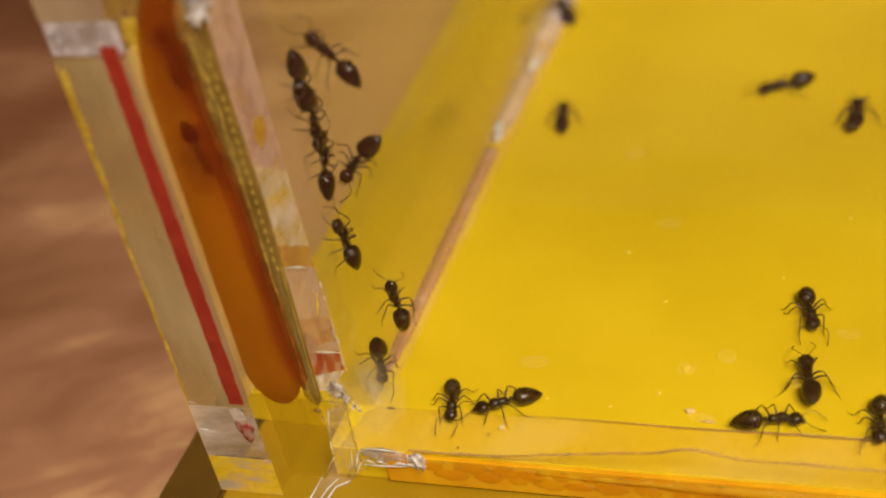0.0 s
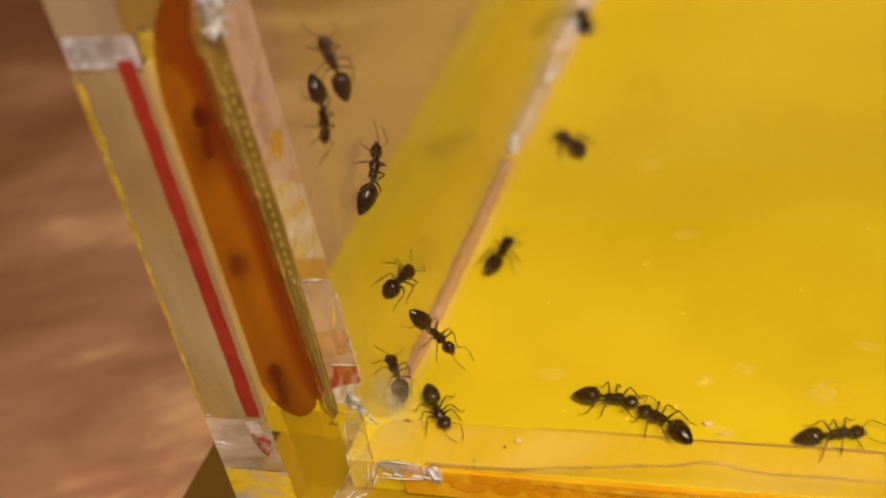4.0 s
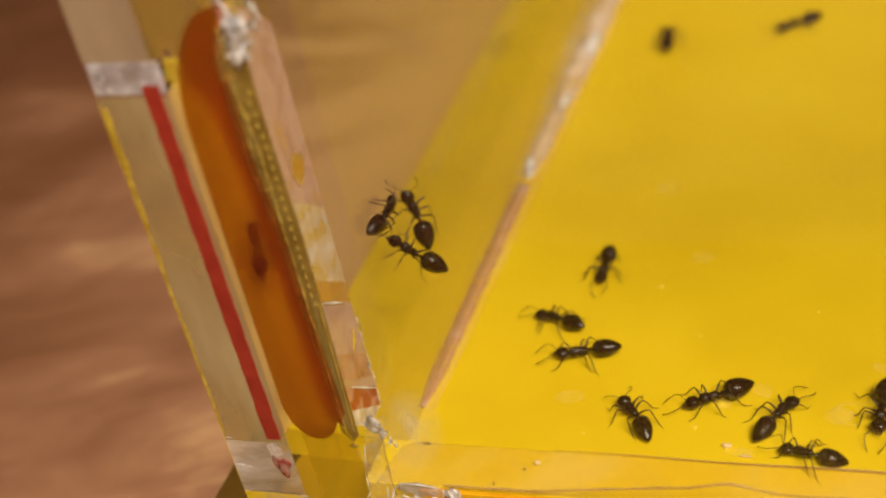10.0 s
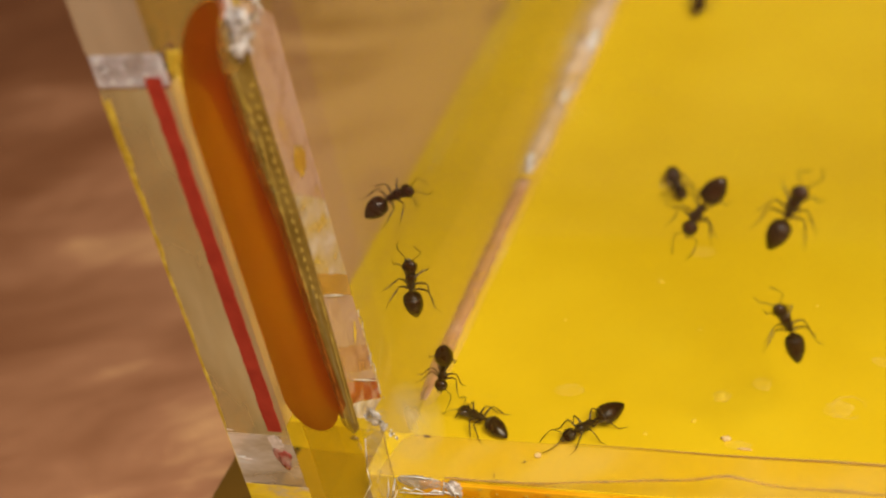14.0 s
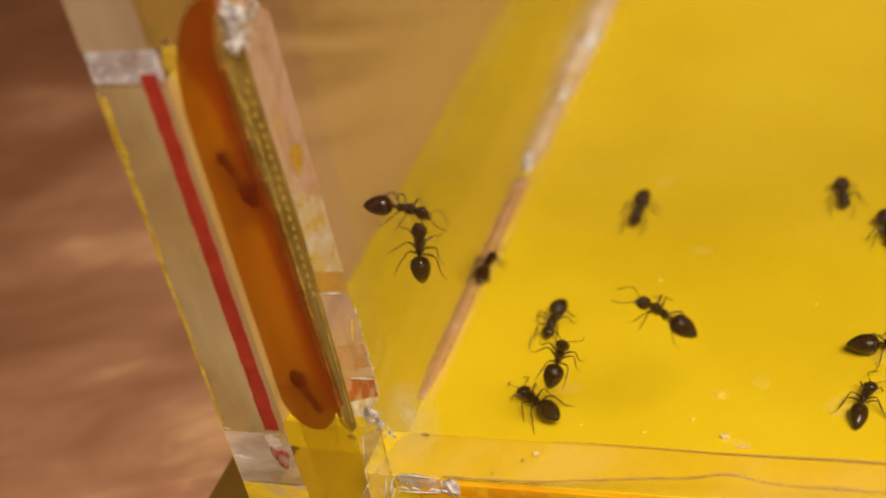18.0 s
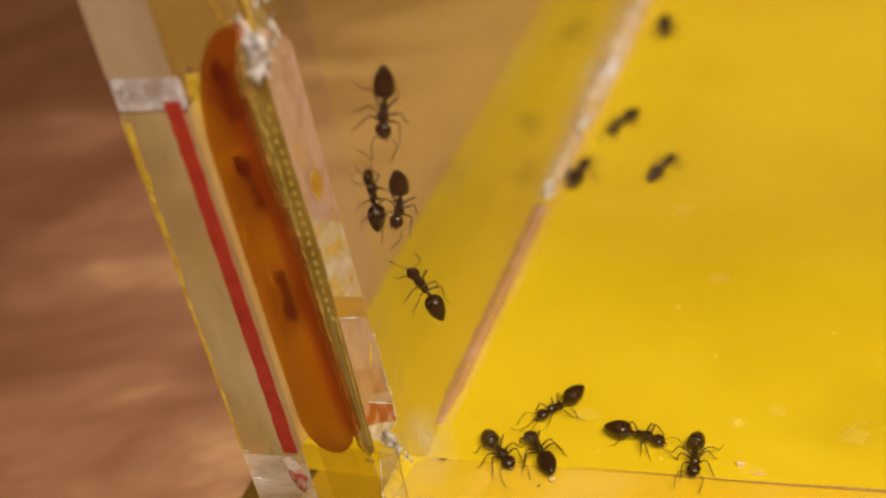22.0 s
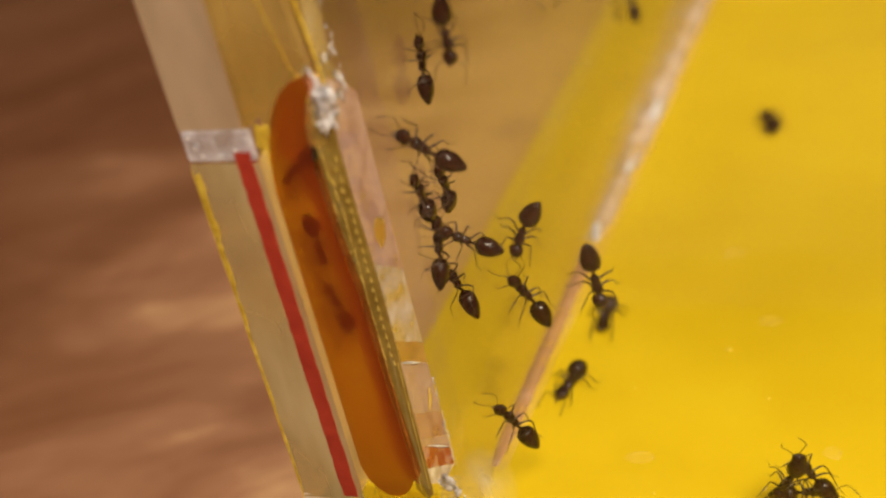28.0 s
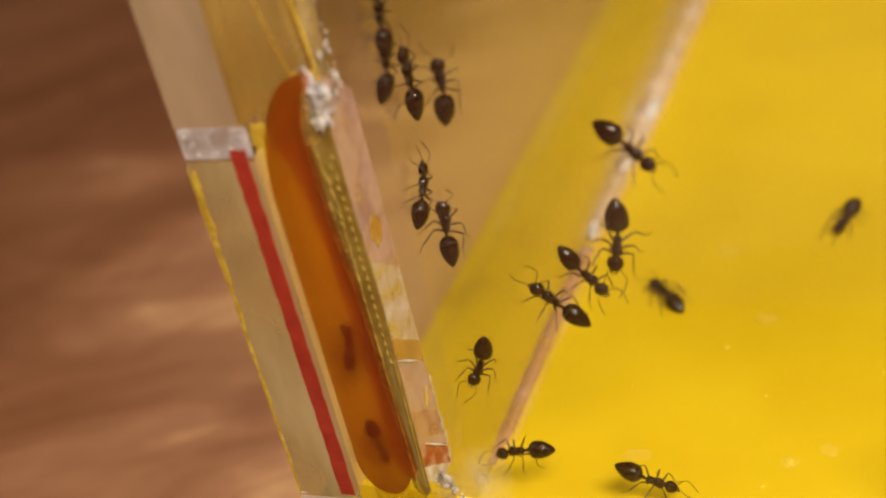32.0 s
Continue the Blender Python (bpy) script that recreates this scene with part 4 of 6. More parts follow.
# ---- ants ----
# heading is +x; the body stands over the origin, 4.6 mm from mandibles to gaster tip
def ant(label, plump=1.0):
    a = thing("ant", label, "ant", "ants in the arena")
    hd = part("head", lathe_bm([(2.30, 0.10), (2.24, 0.26), (2.10, 0.41), (1.88, 0.51), (1.62, 0.52), (1.42, 0.41), (1.32, 0.2), (1.30, 0.08)], 14, 0.72, centre=(0, 0, 0.72)),
         M_ANT, a, smooth=True)
    for s in (-1, 1):
        part("mandible", tube_bm([(2.22, 0.16 * s, 0.66), (2.40, 0.15 * s, 0.62), (2.50, 0.03 * s, 0.60)], [0.07, 0.06, 0.015], 5), M_LEG, hd)
        part("eye", blob_bm(1.86, 0.45 * s, 0.82, 0.11, 0.08, 0.10, 0.0, 0, 2), M_ANT, hd, smooth=True)
    part("thorax", lathe_bm([(1.34, 0.07), (1.26, 0.20), (1.02, 0.39), (0.78, 0.40), (0.55, 0.31), (0.40, 0.28), (0.18, 0.31), (-0.05, 0.26), (-0.18, 0.09)], 12, 0.95,
                            centre=(0, 0, 0.78)), M_ANT, a, smooth=True)
    part("petiole", tube_bm([(-0.12, 0, 0.68), (-0.26, 0, 0.74), (-0.36, 0, 0.84), (-0.44, 0, 0.74), (-0.56, 0, 0.70)], [0.07, 0.11, 0.15, 0.11, 0.07], 8), M_ANT, a, smooth=True)
    p = plump
    tail = part("gaster", lathe_bm([(-0.46, 0.10), (-0.53, 0.32 * p), (-0.70, 0.52 * p), (-0.98, 0.67 * p), (-1.32, 0.68 * p), (-1.68, 0.635 * p), (-2.00, 0.52 * p), (-2.28, 0.37 * p),
                             (-2.48, 0.24 * p), (-2.61, 0.11), (-2.66, 0.02)], 18, 0.9, centre=(0, 0, 0.82)), M_ANT, a, smooth=True)
    for k, x in enumerate((-0.86, -1.30, -1.72)):
        g = (0.625, 0.68, 0.615)[k] * p
        part("segment_rim", lathe_bm([(x + 0.06, g * 0.985), (x, g * 1.006), (x - 0.05, g * 0.975)], 18, 0.9, centre=(0, 0, 0.82)), M_RIM, tail, smooth=True)
    for s in (-1, 1):
        for (x0, fx, fy, tx, ty, ex, ey) in ((1.00, 1.36, 0.78, 1.92, 1.05, 2.40, 1.22), (0.55, 0.52, 0.88, 0.30, 1.40, 0.10, 1.76), (0.10, -0.45, 0.84, -1.06, 1.24, -1.66, 1.54)):
            thigh = tube_bm([(0, 0, 0.62), (0.1 * (fx - x0), 0.15 * s, 0.58), (0.30 * (fx - x0), 0.36 * fy * s, 0.82), (0.62 * (fx - x0), 0.66 * fy * s, 1.02), (fx - x0, fy * s, 1.10)],
                            [0.09, 0.065, 0.076, 0.066, 0.042], 7)
            o = part("leg", thigh, M_LEG, a, smooth=True)
            o.location = Vector((x0, 0.14 * s, 0)) * MM
            dx, dy, qx, qy = tx - fx, (ty - fy) * s, ex - fx, (ey - fy) * s
            shin = tube_bm([(0, 0, 0), (0.35 * dx, 0.35 * dy, -0.26), (0.7 * dx, 0.7 * dy, -0.64), (dx, dy, -0.96), (0.5 * dx + 0.5 * qx, 0.5 * dy + 0.5 * qy, -1.04), (qx, qy, -1.07)],
                           [0.040, 0.050, 0.046, 0.029, 0.022, 0.012], 6)
            q = part("shin", shin, M_LEG, o, smooth=True)
            q.location = Vector((fx - x0, fy * s, 1.10)) * MM
        part("antenna", tube_bm([(2.12, 0.15 * s, 0.86), (2.44, 0.52 * s, 1.02), (2.72, 0.80 * s, 1.04), (3.00, 0.86 * s, 0.94), (3.45, 0.78 * s, 0.74), (3.86, 0.62 * s, 0.55)],
                                [0.030, 0.028, 0.030, 0.030, 0.034, 0.030], 5), M_LEG, a, smooth=True)
    return a


# surfaces the ants stand on: F the floor, P the inner face of the front wall, L the inner face of the side wall,
# C the front of the gallery in the frosted slab, B the back of the film
FEET = {"F": ((1, 0, 0), (0, 1, 0), (0, 0, 1), (0, 0, 0)), "P": ((1, 0, 0), (0, 0, 1), (0, 1, 0), (0, 0.03, 0)), "L": ((0, 1, 0), (0, 0, 1), (1, 0, 0), (1.33, 0, 0)),
        "C": ((1, 0, 0), (0, 0, 1), (0, 1, 0), (0, -4.4, 0)),
        "B": ((1, 0, 0), (0, 0, 1), (0, 1, 0), (0, -5.24, 0))}


def foot(surface, a, b, heading):
    u, v, out, at = (Vector(k) for k in FEET[surface])
    ahead = u * math.cos(radians(heading)) + v * math.sin(radians(heading))
    m = Matrix((ahead, out.cross(ahead), out)).transposed().to_4x4()
    m.translation = (at + u * a + v * b) * MM
    return m


def eased(rows):
    """Adds rows between two poses that differ by a wide turn."""
    full = [rows[0]]
    for (t0, m0), (t1, m1) in zip(rows, rows[1:]):
        q0, q1 = m0.to_quaternion(), m1.to_quaternion()
        n = int(q0.rotation_difference(q1).angle / 1.0) + 1
        for k in range(1, n):
            f = k / n
            m = q0.slerp(q1, f).to_matrix().to_4x4()
            m.translation = m0.translation.lerp(m1.translation, f)
            full.append((t0 + (t1 - t0) * f, m))
        full.append((t1, m1))
    return full


def step(one, rows, k):
    """Legs swing in two sets of three while the ant walks."""
    legs = [o for o in one.children if o.name.startswith("leg")]
    ts, moved, t = [], [], 0.0
    for (t0, m0), (t1, m1) in zip(rows, rows[1:]):
        go = (m1.translation - m0.translation).length / MM / max(t1 - t0, 0.01)
        if t1 - t0 <= 2.1 and go > 0.8:
            n = max(1, int((t1 - t0) / 0.25))
            for j in range(n):
                ts.append(t0 + (t1 - t0) * j / n)
                moved.append(min(16.0, 6 + go))
        else:
            ts.append(t0)
            moved.append(3.0)
    ts.append(rows[-1][0])
    moved.append(3.0)
    rng = random.Random(300 + k)
    for i, leg in enumerate(legs):
        x, y, z = leg.location
        own = 22 * rng.random() - 11
        leg.children[0].matrix_basis = leg.children[0].matrix_basis @ pose(0, 0, 0, 16 * rng.random() - 8, 16 * rng.random() - 8, 44 * rng.random() - 22)
        side = 1 if (i % 3 + i // 3) % 2 else -1
        walk(leg, [(t, Matrix.Translation((x, y, z)) @ pose(0, 0, 0, 0, 0, own + side * a * (1 if j % 2 else -1))) for j, (t, a) in enumerate(zip(ts, moved))])


def bend(one, rng):
    """Each ant carries its head and abdomen a little differently."""
    def turned(at, ry, rz):
        there = Matrix.Translation(Vector(at) * MM)
        return there @ pose(0, 0, 0, 0, ry, rz) @ there.inverted()
    tail = turned((-0.5, 0, 0.75), -18 + 24 * rng.random(), 30 * rng.random() - 15)
    nod = turned((1.32, 0, 0.75), 16 * rng.random() - 4, 34 * rng.random() - 17)
    for o in one.children:
        if o.name.startswith("gaster"):
            o.matrix_basis = tail @ o.matrix_basis
        elif o.name.startswith("head"):
            o.matrix_basis = nod @ o.matrix_basis
        elif o.name.startswith("antenna"):
            feel = turned((2.12, 0, 0.86), 20 * rng.random() - 10, 40 * rng.random() - 20)
            o.matrix_basis = nod @ feel @ o.matrix_basis


def crawl(kinds, k, size, rows):
    one = kinds[k] if k < 2 else copy_thing(kinds[k % 3 == 1], foot(*rows[0][1:]))
    one.scale = [size] * 3
    bend(one, random.Random(100 + k))
    way = eased([(t, foot(*r)) for t, *r in rows])
    walk(one, way)
    step(one, way, k)


def creep(kinds, k, rows):
    """Ants in the channel: on the back of the orange film (1) or back in the frosted slab's gallery (0)."""
    one = copy_thing(kinds[0], foot("C", rows[0][1], rows[0][2], 90))
    tagged(one, "dark ant walking behind the orange film", "ant", "ants in the channel")
    one.scale = [0.74] * 3
    bend(one, random.Random(200 + k))
    way = []
    for (t, x, z, near), (_, x1, z1, _) in zip(rows, rows[1:] + rows[-1:]):
        turn = 90 if z1 > z + 0.8 else 270 if z1 < z - 0.8 else 90 + 180 * (k % 2)
        way.append((t, foot("B" if near else "C", x, z, turn + 22 * math.sin(3 * k + 1.3 * t))))
    walk(one, eased(way))


def motions():
    """Every ant's way: seconds, surface, place on it in millimetres, heading in degrees."""
    kinds = [ant("glossy black ant with a pointed abdomen"), ant("glossy black ant with a plump round abdomen", 1.1)]
    creep(kinds, 0, [
        (0, -1.8, 28.81, 1), (1, -5.2, 28.81, 0), (2, -5.2, 28.81, 0), (3, -5.2, 28.81, 0), (6, -1.8, 29.91, 1), (7, -5.2, 29.91, 0), (8, -2.35, 24.31, 1), (9, -1.8, 30.33, 1), (10, -5.2, 30.33, 0),
        (11, -5.2, 30.33, 0), (12, -5.2, 30.33, 0), (13, -5.2, 30.33, 0), (14, -5.2, 30.33, 0), (17, -5.2, 30.33, 0), (18, -5.2, 30.33, 0), (19, -2.35, 26.43, 1), (20, -5.2, 26.43, 0), (21, -5.2, 26.43, 0),
        (22, -1.8, 29.94, 1), (23, -2.05, 12.07, 1), (24, -5.2, 12.07, 0), (25, -1.8, 29.94, 1), (26, -2.33, 26.15, 1), (29, -1.8, 29.75, 1), (30, -1.8, 28.55, 1), (31, -2.35, 27.95, 1), (32, -5.2, 27.95, 0),
    ])
    creep(kinds, 1, [
        (0, -2.05, 23.17, 1), (1, -2.22, 22.84, 1), (2, -2.35, 23.36, 1), (3, -2.05, 25.12, 1), (6, -2.05, 22.82, 1), (7, -2.15, 20.3, 1), (8, -2.35, 20.51, 1), (9, -2.05, 18.26, 1), (10, -2.15, 19.07, 1),
        (11, -2.05, 21.22, 1), (12, -5.2, 21.22, 0), (13, -5.2, 21.22, 0), (14, -5.2, 21.22, 0), (17, -5.2, 21.22, 0), (18, -2.06, 23.02, 1), (19, -2.23, 24.03, 1), (20, -2.35, 23.35, 1), (21, -2.35, 24.29, 1),
        (22, -2.05, 24.34, 1), (23, -2.05, 24.81, 1), (24, -2.05, 24.31, 1), (25, -2.05, 24.42, 1), (26, -2.05, 23.91, 1), (29, -2.33, 23.69, 1), (30, -2.05, 23.98, 1), (31, -2.23, 23.38, 1), (32, -5.2, 23.38, 0),
    ])
    creep(kinds, 2, [
        (0, -5.2, 14, 0), (1, -5.2, 14, 0), (2, -2.35, 17.21, 1), (3, -5.2, 17.21, 0), (6, -2.35, 12.23, 1), (7, -5.2, 12.23, 0), (8, -5.2, 12.23, 0), (9, -2.05, 14.93, 1), (10, -5.2, 14.93, 0),
        (11, -5.2, 14.93, 0), (12, -5.2, 14.93, 0), (13, -5.2, 14.93, 0), (14, -5.2, 14.93, 0), (17, -5.2, 14.93, 0), (18, -5.2, 14.93, 0), (19, -2.05, 15.11, 1), (20, -2.05, 14.49, 1), (21, -2.05, 14.74, 1),
        (22, -2.05, 16.69, 1), (23, -2.05, 18.12, 1), (24, -2.05, 18.4, 1), (25, -2.05, 18.74, 1), (26, -2.35, 18.48, 1), (29, -2.05, 19.34, 1), (30, -5.2, 19.34, 0), (31, -2.05, 17.12, 1), (32, -2.05, 16.08, 1),
    ])
    creep(kinds, 3, [
        (0, -5.2, 7.5, 0), (1, -2.09, 7, 1), (2, -2.35, 8.85, 1), (3, -2.05, 7, 1), (6, -5.2, 7, 0), (7, -5.2, 7, 0), (8, -5.2, 7, 0), (9, -5.2, 7, 0), (10, -5.2, 7, 0),
        (11, -2.13, 9.41, 1), (12, -2.05, 8.26, 1), (13, -2.05, 7.52, 1), (14, -5.2, 7.52, 0), (17, -2.35, 7.42, 1), (18, -2.05, 7.7, 1), (19, -2.05, 7.72, 1), (20, -2.19, 7.41, 1), (21, -5.2, 7.41, 0),
        (22, -5.2, 7.41, 0), (23, -2.35, 9.37, 1), (24, -5.2, 9.37, 0), (25, -5.2, 9.37, 0), (26, -2.35, 7.02, 1), (29, -5.2, 7.02, 0), (30, -5.2, 7.02, 0), (31, -2.05, 7, 1), (32, -2.05, 8.97, 1),
    ])
    crawl(kinds, 25, 0.84, [
        (0, "L", 61.68, 27.6, 102), (26.5, "L", 61.68, 27.6, 102), (28.5, "L", 49.75, 8.57, 102), (29, "L", 46.88, 6.52, 63), (29.5, "L", 48.25, 3.53, 63), (30, "L", 48, 4.81, 63),
        (30.5, "L", 45.62, 5.76, 29), (31, "L", 43.57, 6.45, 355), (31.5, "L", 44.35, 7.14, 334), (32, "P", 14.72, 25.98, 312),
    ])
    crawl(kinds, 24, 0.82, [
        (0, "L", 12.27, 42.81, 70), (26.5, "L", 12.27, 42.81, 70), (28.5, "L", 2.07, 26.87, 70), (29, "L", 0.9, 28.39, 40), (29.5, "L", 0.9, 29.54, 68), (30, "P", 1.5, 29, 96),
        (30.5, "P", 1.51, 30.52, 73), (31, "L", 0.9, 31.77, 50), (31.5, "L", 2.38, 31.76, 61), (32, "L", 1.5, 33.68, 72),
    ])
    crawl(kinds, 23, 0.82, [
        (0, "L", 14.36, 37.71, 102), (22, "L", 14.36, 37.71, 102), (23, "L", 3.01, 20.05, 102), (23.5, "L", 3.26, 19.79, 106), (24, "L", 3.44, 20.11, 110), (24.5, "L", 3.3, 20.38, 88),
        (25, "L", 3.41, 20.78, 67), (26, "L", 3.48, 21.51, 96), (26.5, "L", 3.98, 22.31, 105), (28.5, "L", 4.39, 21.47, 116), (29, "L", 4.39, 22.58, 273), (30, "P", 3.15, 24.67, 235),
        (31, "P", 1.76, 25.86, 109), (31.5, "P", 1.33, 26.86, 92), (32, "L", 0.9, 31.29, 75),
    ])
    crawl(kinds, 22, 0.82, [
        (0, "L", 11.54, 37.15, 285), (20, "L", 11.54, 37.15, 285), (21, "L", 0.9, 18.68, 285), (21.5, "L", 0.9, 19.01, 4), (22, "L", 0.9, 19.65, 82), (22.5, "L", 0.9, 19.92, 85),
        (23, "L", 0.9, 19.85, 88), (23.5, "L", 0.9, 20.43, 86), (24, "L", 0.9, 21.2, 83), (24.5, "L", 0.9, 21.45, 71), (25, "L", 0.9, 22.04, 59), (25.5, "L", 1.5, 21.96, 142),
        (26, "L", 0.9, 22.07, 226), (26.5, "L", 0.9, 22.46, 222), (28.5, "L", 0.9, 23.19, 65), (29, "L", 0.9, 23.14, 71), (29.5, "L", 2.09, 21.61, 70), (30, "L", 0.9, 22.1, 70),
        (30.5, "L", 0.92, 22.34, 61), (31, "L", 1.29, 22.42, 52), (31.5, "L", 1, 22.57, 48), (32, "L", 1.39, 22.81, 43),
    ])
    crawl(kinds, 21, 0.84, [
        (0, "P", 35.94, 13.86, 106), (11, "P", 35.94, 13.86, 106), (12, "F", 35.64, 1.61, 126), (32, "F", 35.64, 1.61, 126),
    ])
    crawl(kinds, 20, 0.88, [
        (0, "F", 36.06, 41.81, 347), (0.5, "F", 36.06, 41.81, 347), (1, "F", 36.06, 41.81, 347), (2, "F", 36.06, 41.81, 347), (3, "F", 36.06, 41.81, 347), (6.5, "F", 36.06, 41.81, 347),
        (7, "F", 28.57, 42.15, 347), (7.5, "F", 38.22, 42.01, 347), (17, "F", 36.45, 23.35, 283), (18, "F", 30.24, 23.27, 283), (19, "F", 35.67, 24.04, 283), (20, "F", 36.52, 49.79, 174),
        (21, "F", 25.61, 50.45, 174), (22, "F", 5.66, 43.71, 247), (22.5, "F", 6.2, 42.72, 254), (23, "F", 8.43, 30.16, 260), (23.5, "F", 7.42, 24.23, 257), (24, "F", 6.37, 20.21, 254),
        (25, "P", 11.84, 1.81, 300), (26, "P", 16.83, 1.91, 267), (26.5, "P", 22.56, 3.78, 117), (28.5, "P", 22.92, 3.36, 118), (29, "P", 23.35, 3.31, 92), (29.5, "P", 22, 5.85, 109),
        (30, "P", 18.49, 9.09, 126), (30.5, "P", 17.47, 13.69, 130), (31, "P", 16.91, 13.95, 133), (31.5, "P", 11.27, 14.87, 134), (32, "P", 9.16, 15.54, 134),
    ])
    crawl(kinds, 19, 0.94, [
        (0, "F", 37.1, 30.15, 75), (2, "F", 37.1, 30.15, 75), (2.5, "F", 31.23, 30.2, 75), (3, "F", 38.21, 30.77, 75), (5.5, "F", 35.92, 29.62, 245), (6, "F", 27.57, 29.65, 245),
        (6.5, "F", 25.18, 25.21, 236), (7, "F", 24.92, 23.66, 256), (7.5, "F", 24.91, 17.13, 261), (8, "F", 25.23, 14.05, 279), (8.5, "F", 26, 9.86, 274), (9, "P", 26.22, 7.37, 246),
        (9.5, "P", 30.45, 5.34, 260), (10, "F", 30.48, 5.23, 266), (11, "F", 37.08, 5.44, 266), (14.5, "F", 36.93, 16.2, 50), (16.5, "F", 29.72, 15.87, 50), (17, "F", 29.77, 10.28, 358),
        (18, "F", 30.67, 10.33, 21), (19, "F", 35.85, 11.16, 21), (22, "F", 35.64, 44.63, 74), (23, "F", 4.31, 50.48, 274), (23.5, "F", 9.7, 44.9, 289), (24, "F", 15.54, 29.45, 304),
        (25, "P", 21.32, 43.18, 264), (26.5, "P", 13.03, 44.34, 278), (28.5, "P", 11.11, 33.1, 278), (29, "P", 12.23, 27.53, 280), (29.5, "P", 12.86, 23.4, 254), (30, "P", 12.67, 21.29, 229),
        (30.5, "P", 12.58, 21.3, 211), (31, "P", 12.55, 21.27, 193), (31.5, "P", 12.64, 21.26, 226), (32, "P", 13.38, 20.11, 259),
    ])
    crawl(kinds, 18, 0.91, [
        (0, "F", 2.2, 108.19, 98), (1.5, "F", 2.2, 108.19, 98), (2, "F", 3.97, 54.98, 98), (2.5, "F", 18.52, 41.93, 350), (3, "F", 11.97, 102.99, 350), (5.5, "F", 4.45, 110, 336),
        (6, "F", 13.49, 53, 336), (6.5, "F", 16.07, 51.95, 329), (7, "F", 16.76, 51.79, 345), (7.5, "F", 21.24, 37.52, 281), (8, "F", 22.03, 29.39, 268), (8.5, "F", 24.77, 26.74, 322),
        (9, "F", 29.53, 40.47, 49), (9.5, "F", 29.23, 55.71, 73), (10, "F", 21.38, 56.96, 218), (11, "F", 27.99, 42.95, 340), (11.5, "F", 27.04, 44.99, 304), (12, "F", 23.25, 27.1, 269),
        (13, "F", 30.61, 19.08, 330), (14, "F", 14.32, 29.13, 295), (14.5, "F", 15.85, 28.79, 323), (16.5, "F", 17.22, 28.37, 318), (17, "F", 17.47, 28.97, 332), (17.5, "F", 16.68, 28.17, 302),
        (18, "F", 12.12, 25.49, 272), (18.5, "F", 11.22, 26.91, 260), (19, "F", 10.51, 24.1, 248), (19.5, "F", 12.41, 19.02, 265), (20, "F", 15.44, 12.73, 282), (20.5, "F", 15.06, 1.42, 241),
        (21, "F", 12, 0.83, 200), (21.5, "F", 10.02, 0.93, 165), (22, "F", 9.11, 0.8, 130), (22.5, "F", 2.63, 6.08, 120), (23, "P", 3.27, 8.59, 110), (23.5, "P", 2.55, 8.94, 106),
        (24, "P", 2.39, 10.46, 102), (24.5, "P", 1.97, 11.46, 83), (25, "L", 0.9, 14.26, 64), (25.5, "L", 1.76, 16.52, 68), (26, "L", 0.9, 16.48, 73), (26.5, "L", 0.9, 17.17, 76),
        (28.5, "L", 1.28, 19.26, 67), (29, "L", 1.4, 19.05, 88), (30, "L", 2.38, 20.24, 57), (30.5, "L", 3.2, 20.27, 60), (31, "L", 4.6, 21.41, 64), (31.5, "L", 4.37, 24.85, 78),
        (32, "L", 3.21, 29.14, 92),
    ])
    crawl(kinds, 17, 0.84, [
        (0, "F", 32.58, 1.55, 275), (0.5, "F", 30.54, 1.08, 217), (1, "F", 24.17, 0.8, 192), (1.5, "F", 19.09, 0.8, 198), (2, "F", 18.78, 0.8, 149), (2.5, "P", 18.33, 2.77, 86),
        (3, "F", 20.87, 2.77, 10), (3.5, "F", 28.17, 0.8, 18), (5.5, "F", 29.36, 1.23, 49), (6, "F", 30.73, 4.2, 82), (6.5, "F", 36.87, 4.74, 82), (7, "F", 28.99, 17.72, 230),
        (7.5, "F", 37.22, 18.21, 230), (14.5, "F", 37.5, 19.1, 220), (16.5, "F", 28.73, 18.78, 220), (17, "F", 36.05, 19.1, 220), (18, "F", 26.99, 27.88, 282), (19, "F", 28.85, 31.39, 82),
        (20, "F", 28.83, 28.75, 246), (20.5, "F", 26.46, 20.05, 248), (21, "F", 25.06, 14.19, 249), (22, "F", 18.79, 1.71, 280), (22.5, "F", 20.83, 2.31, 322), (23, "F", 24.91, 0.8, 3),
        (24, "P", 30.26, 1.18, 44), (25, "P", 30.73, 5, 44), (26.5, "P", 33.2, 3.93, 239), (28.5, "P", 16.96, 2.39, 239), (29, "P", 13.68, 1.22, 118), (29.5, "P", 11.28, 6.18, 81),
        (30, "P", 13.41, 5.12, 44), (30.5, "P", 16.52, 5.92, 39), (31, "P", 20.3, 8.73, 34), (32, "P", 32.38, 9.47, 34),
    ])
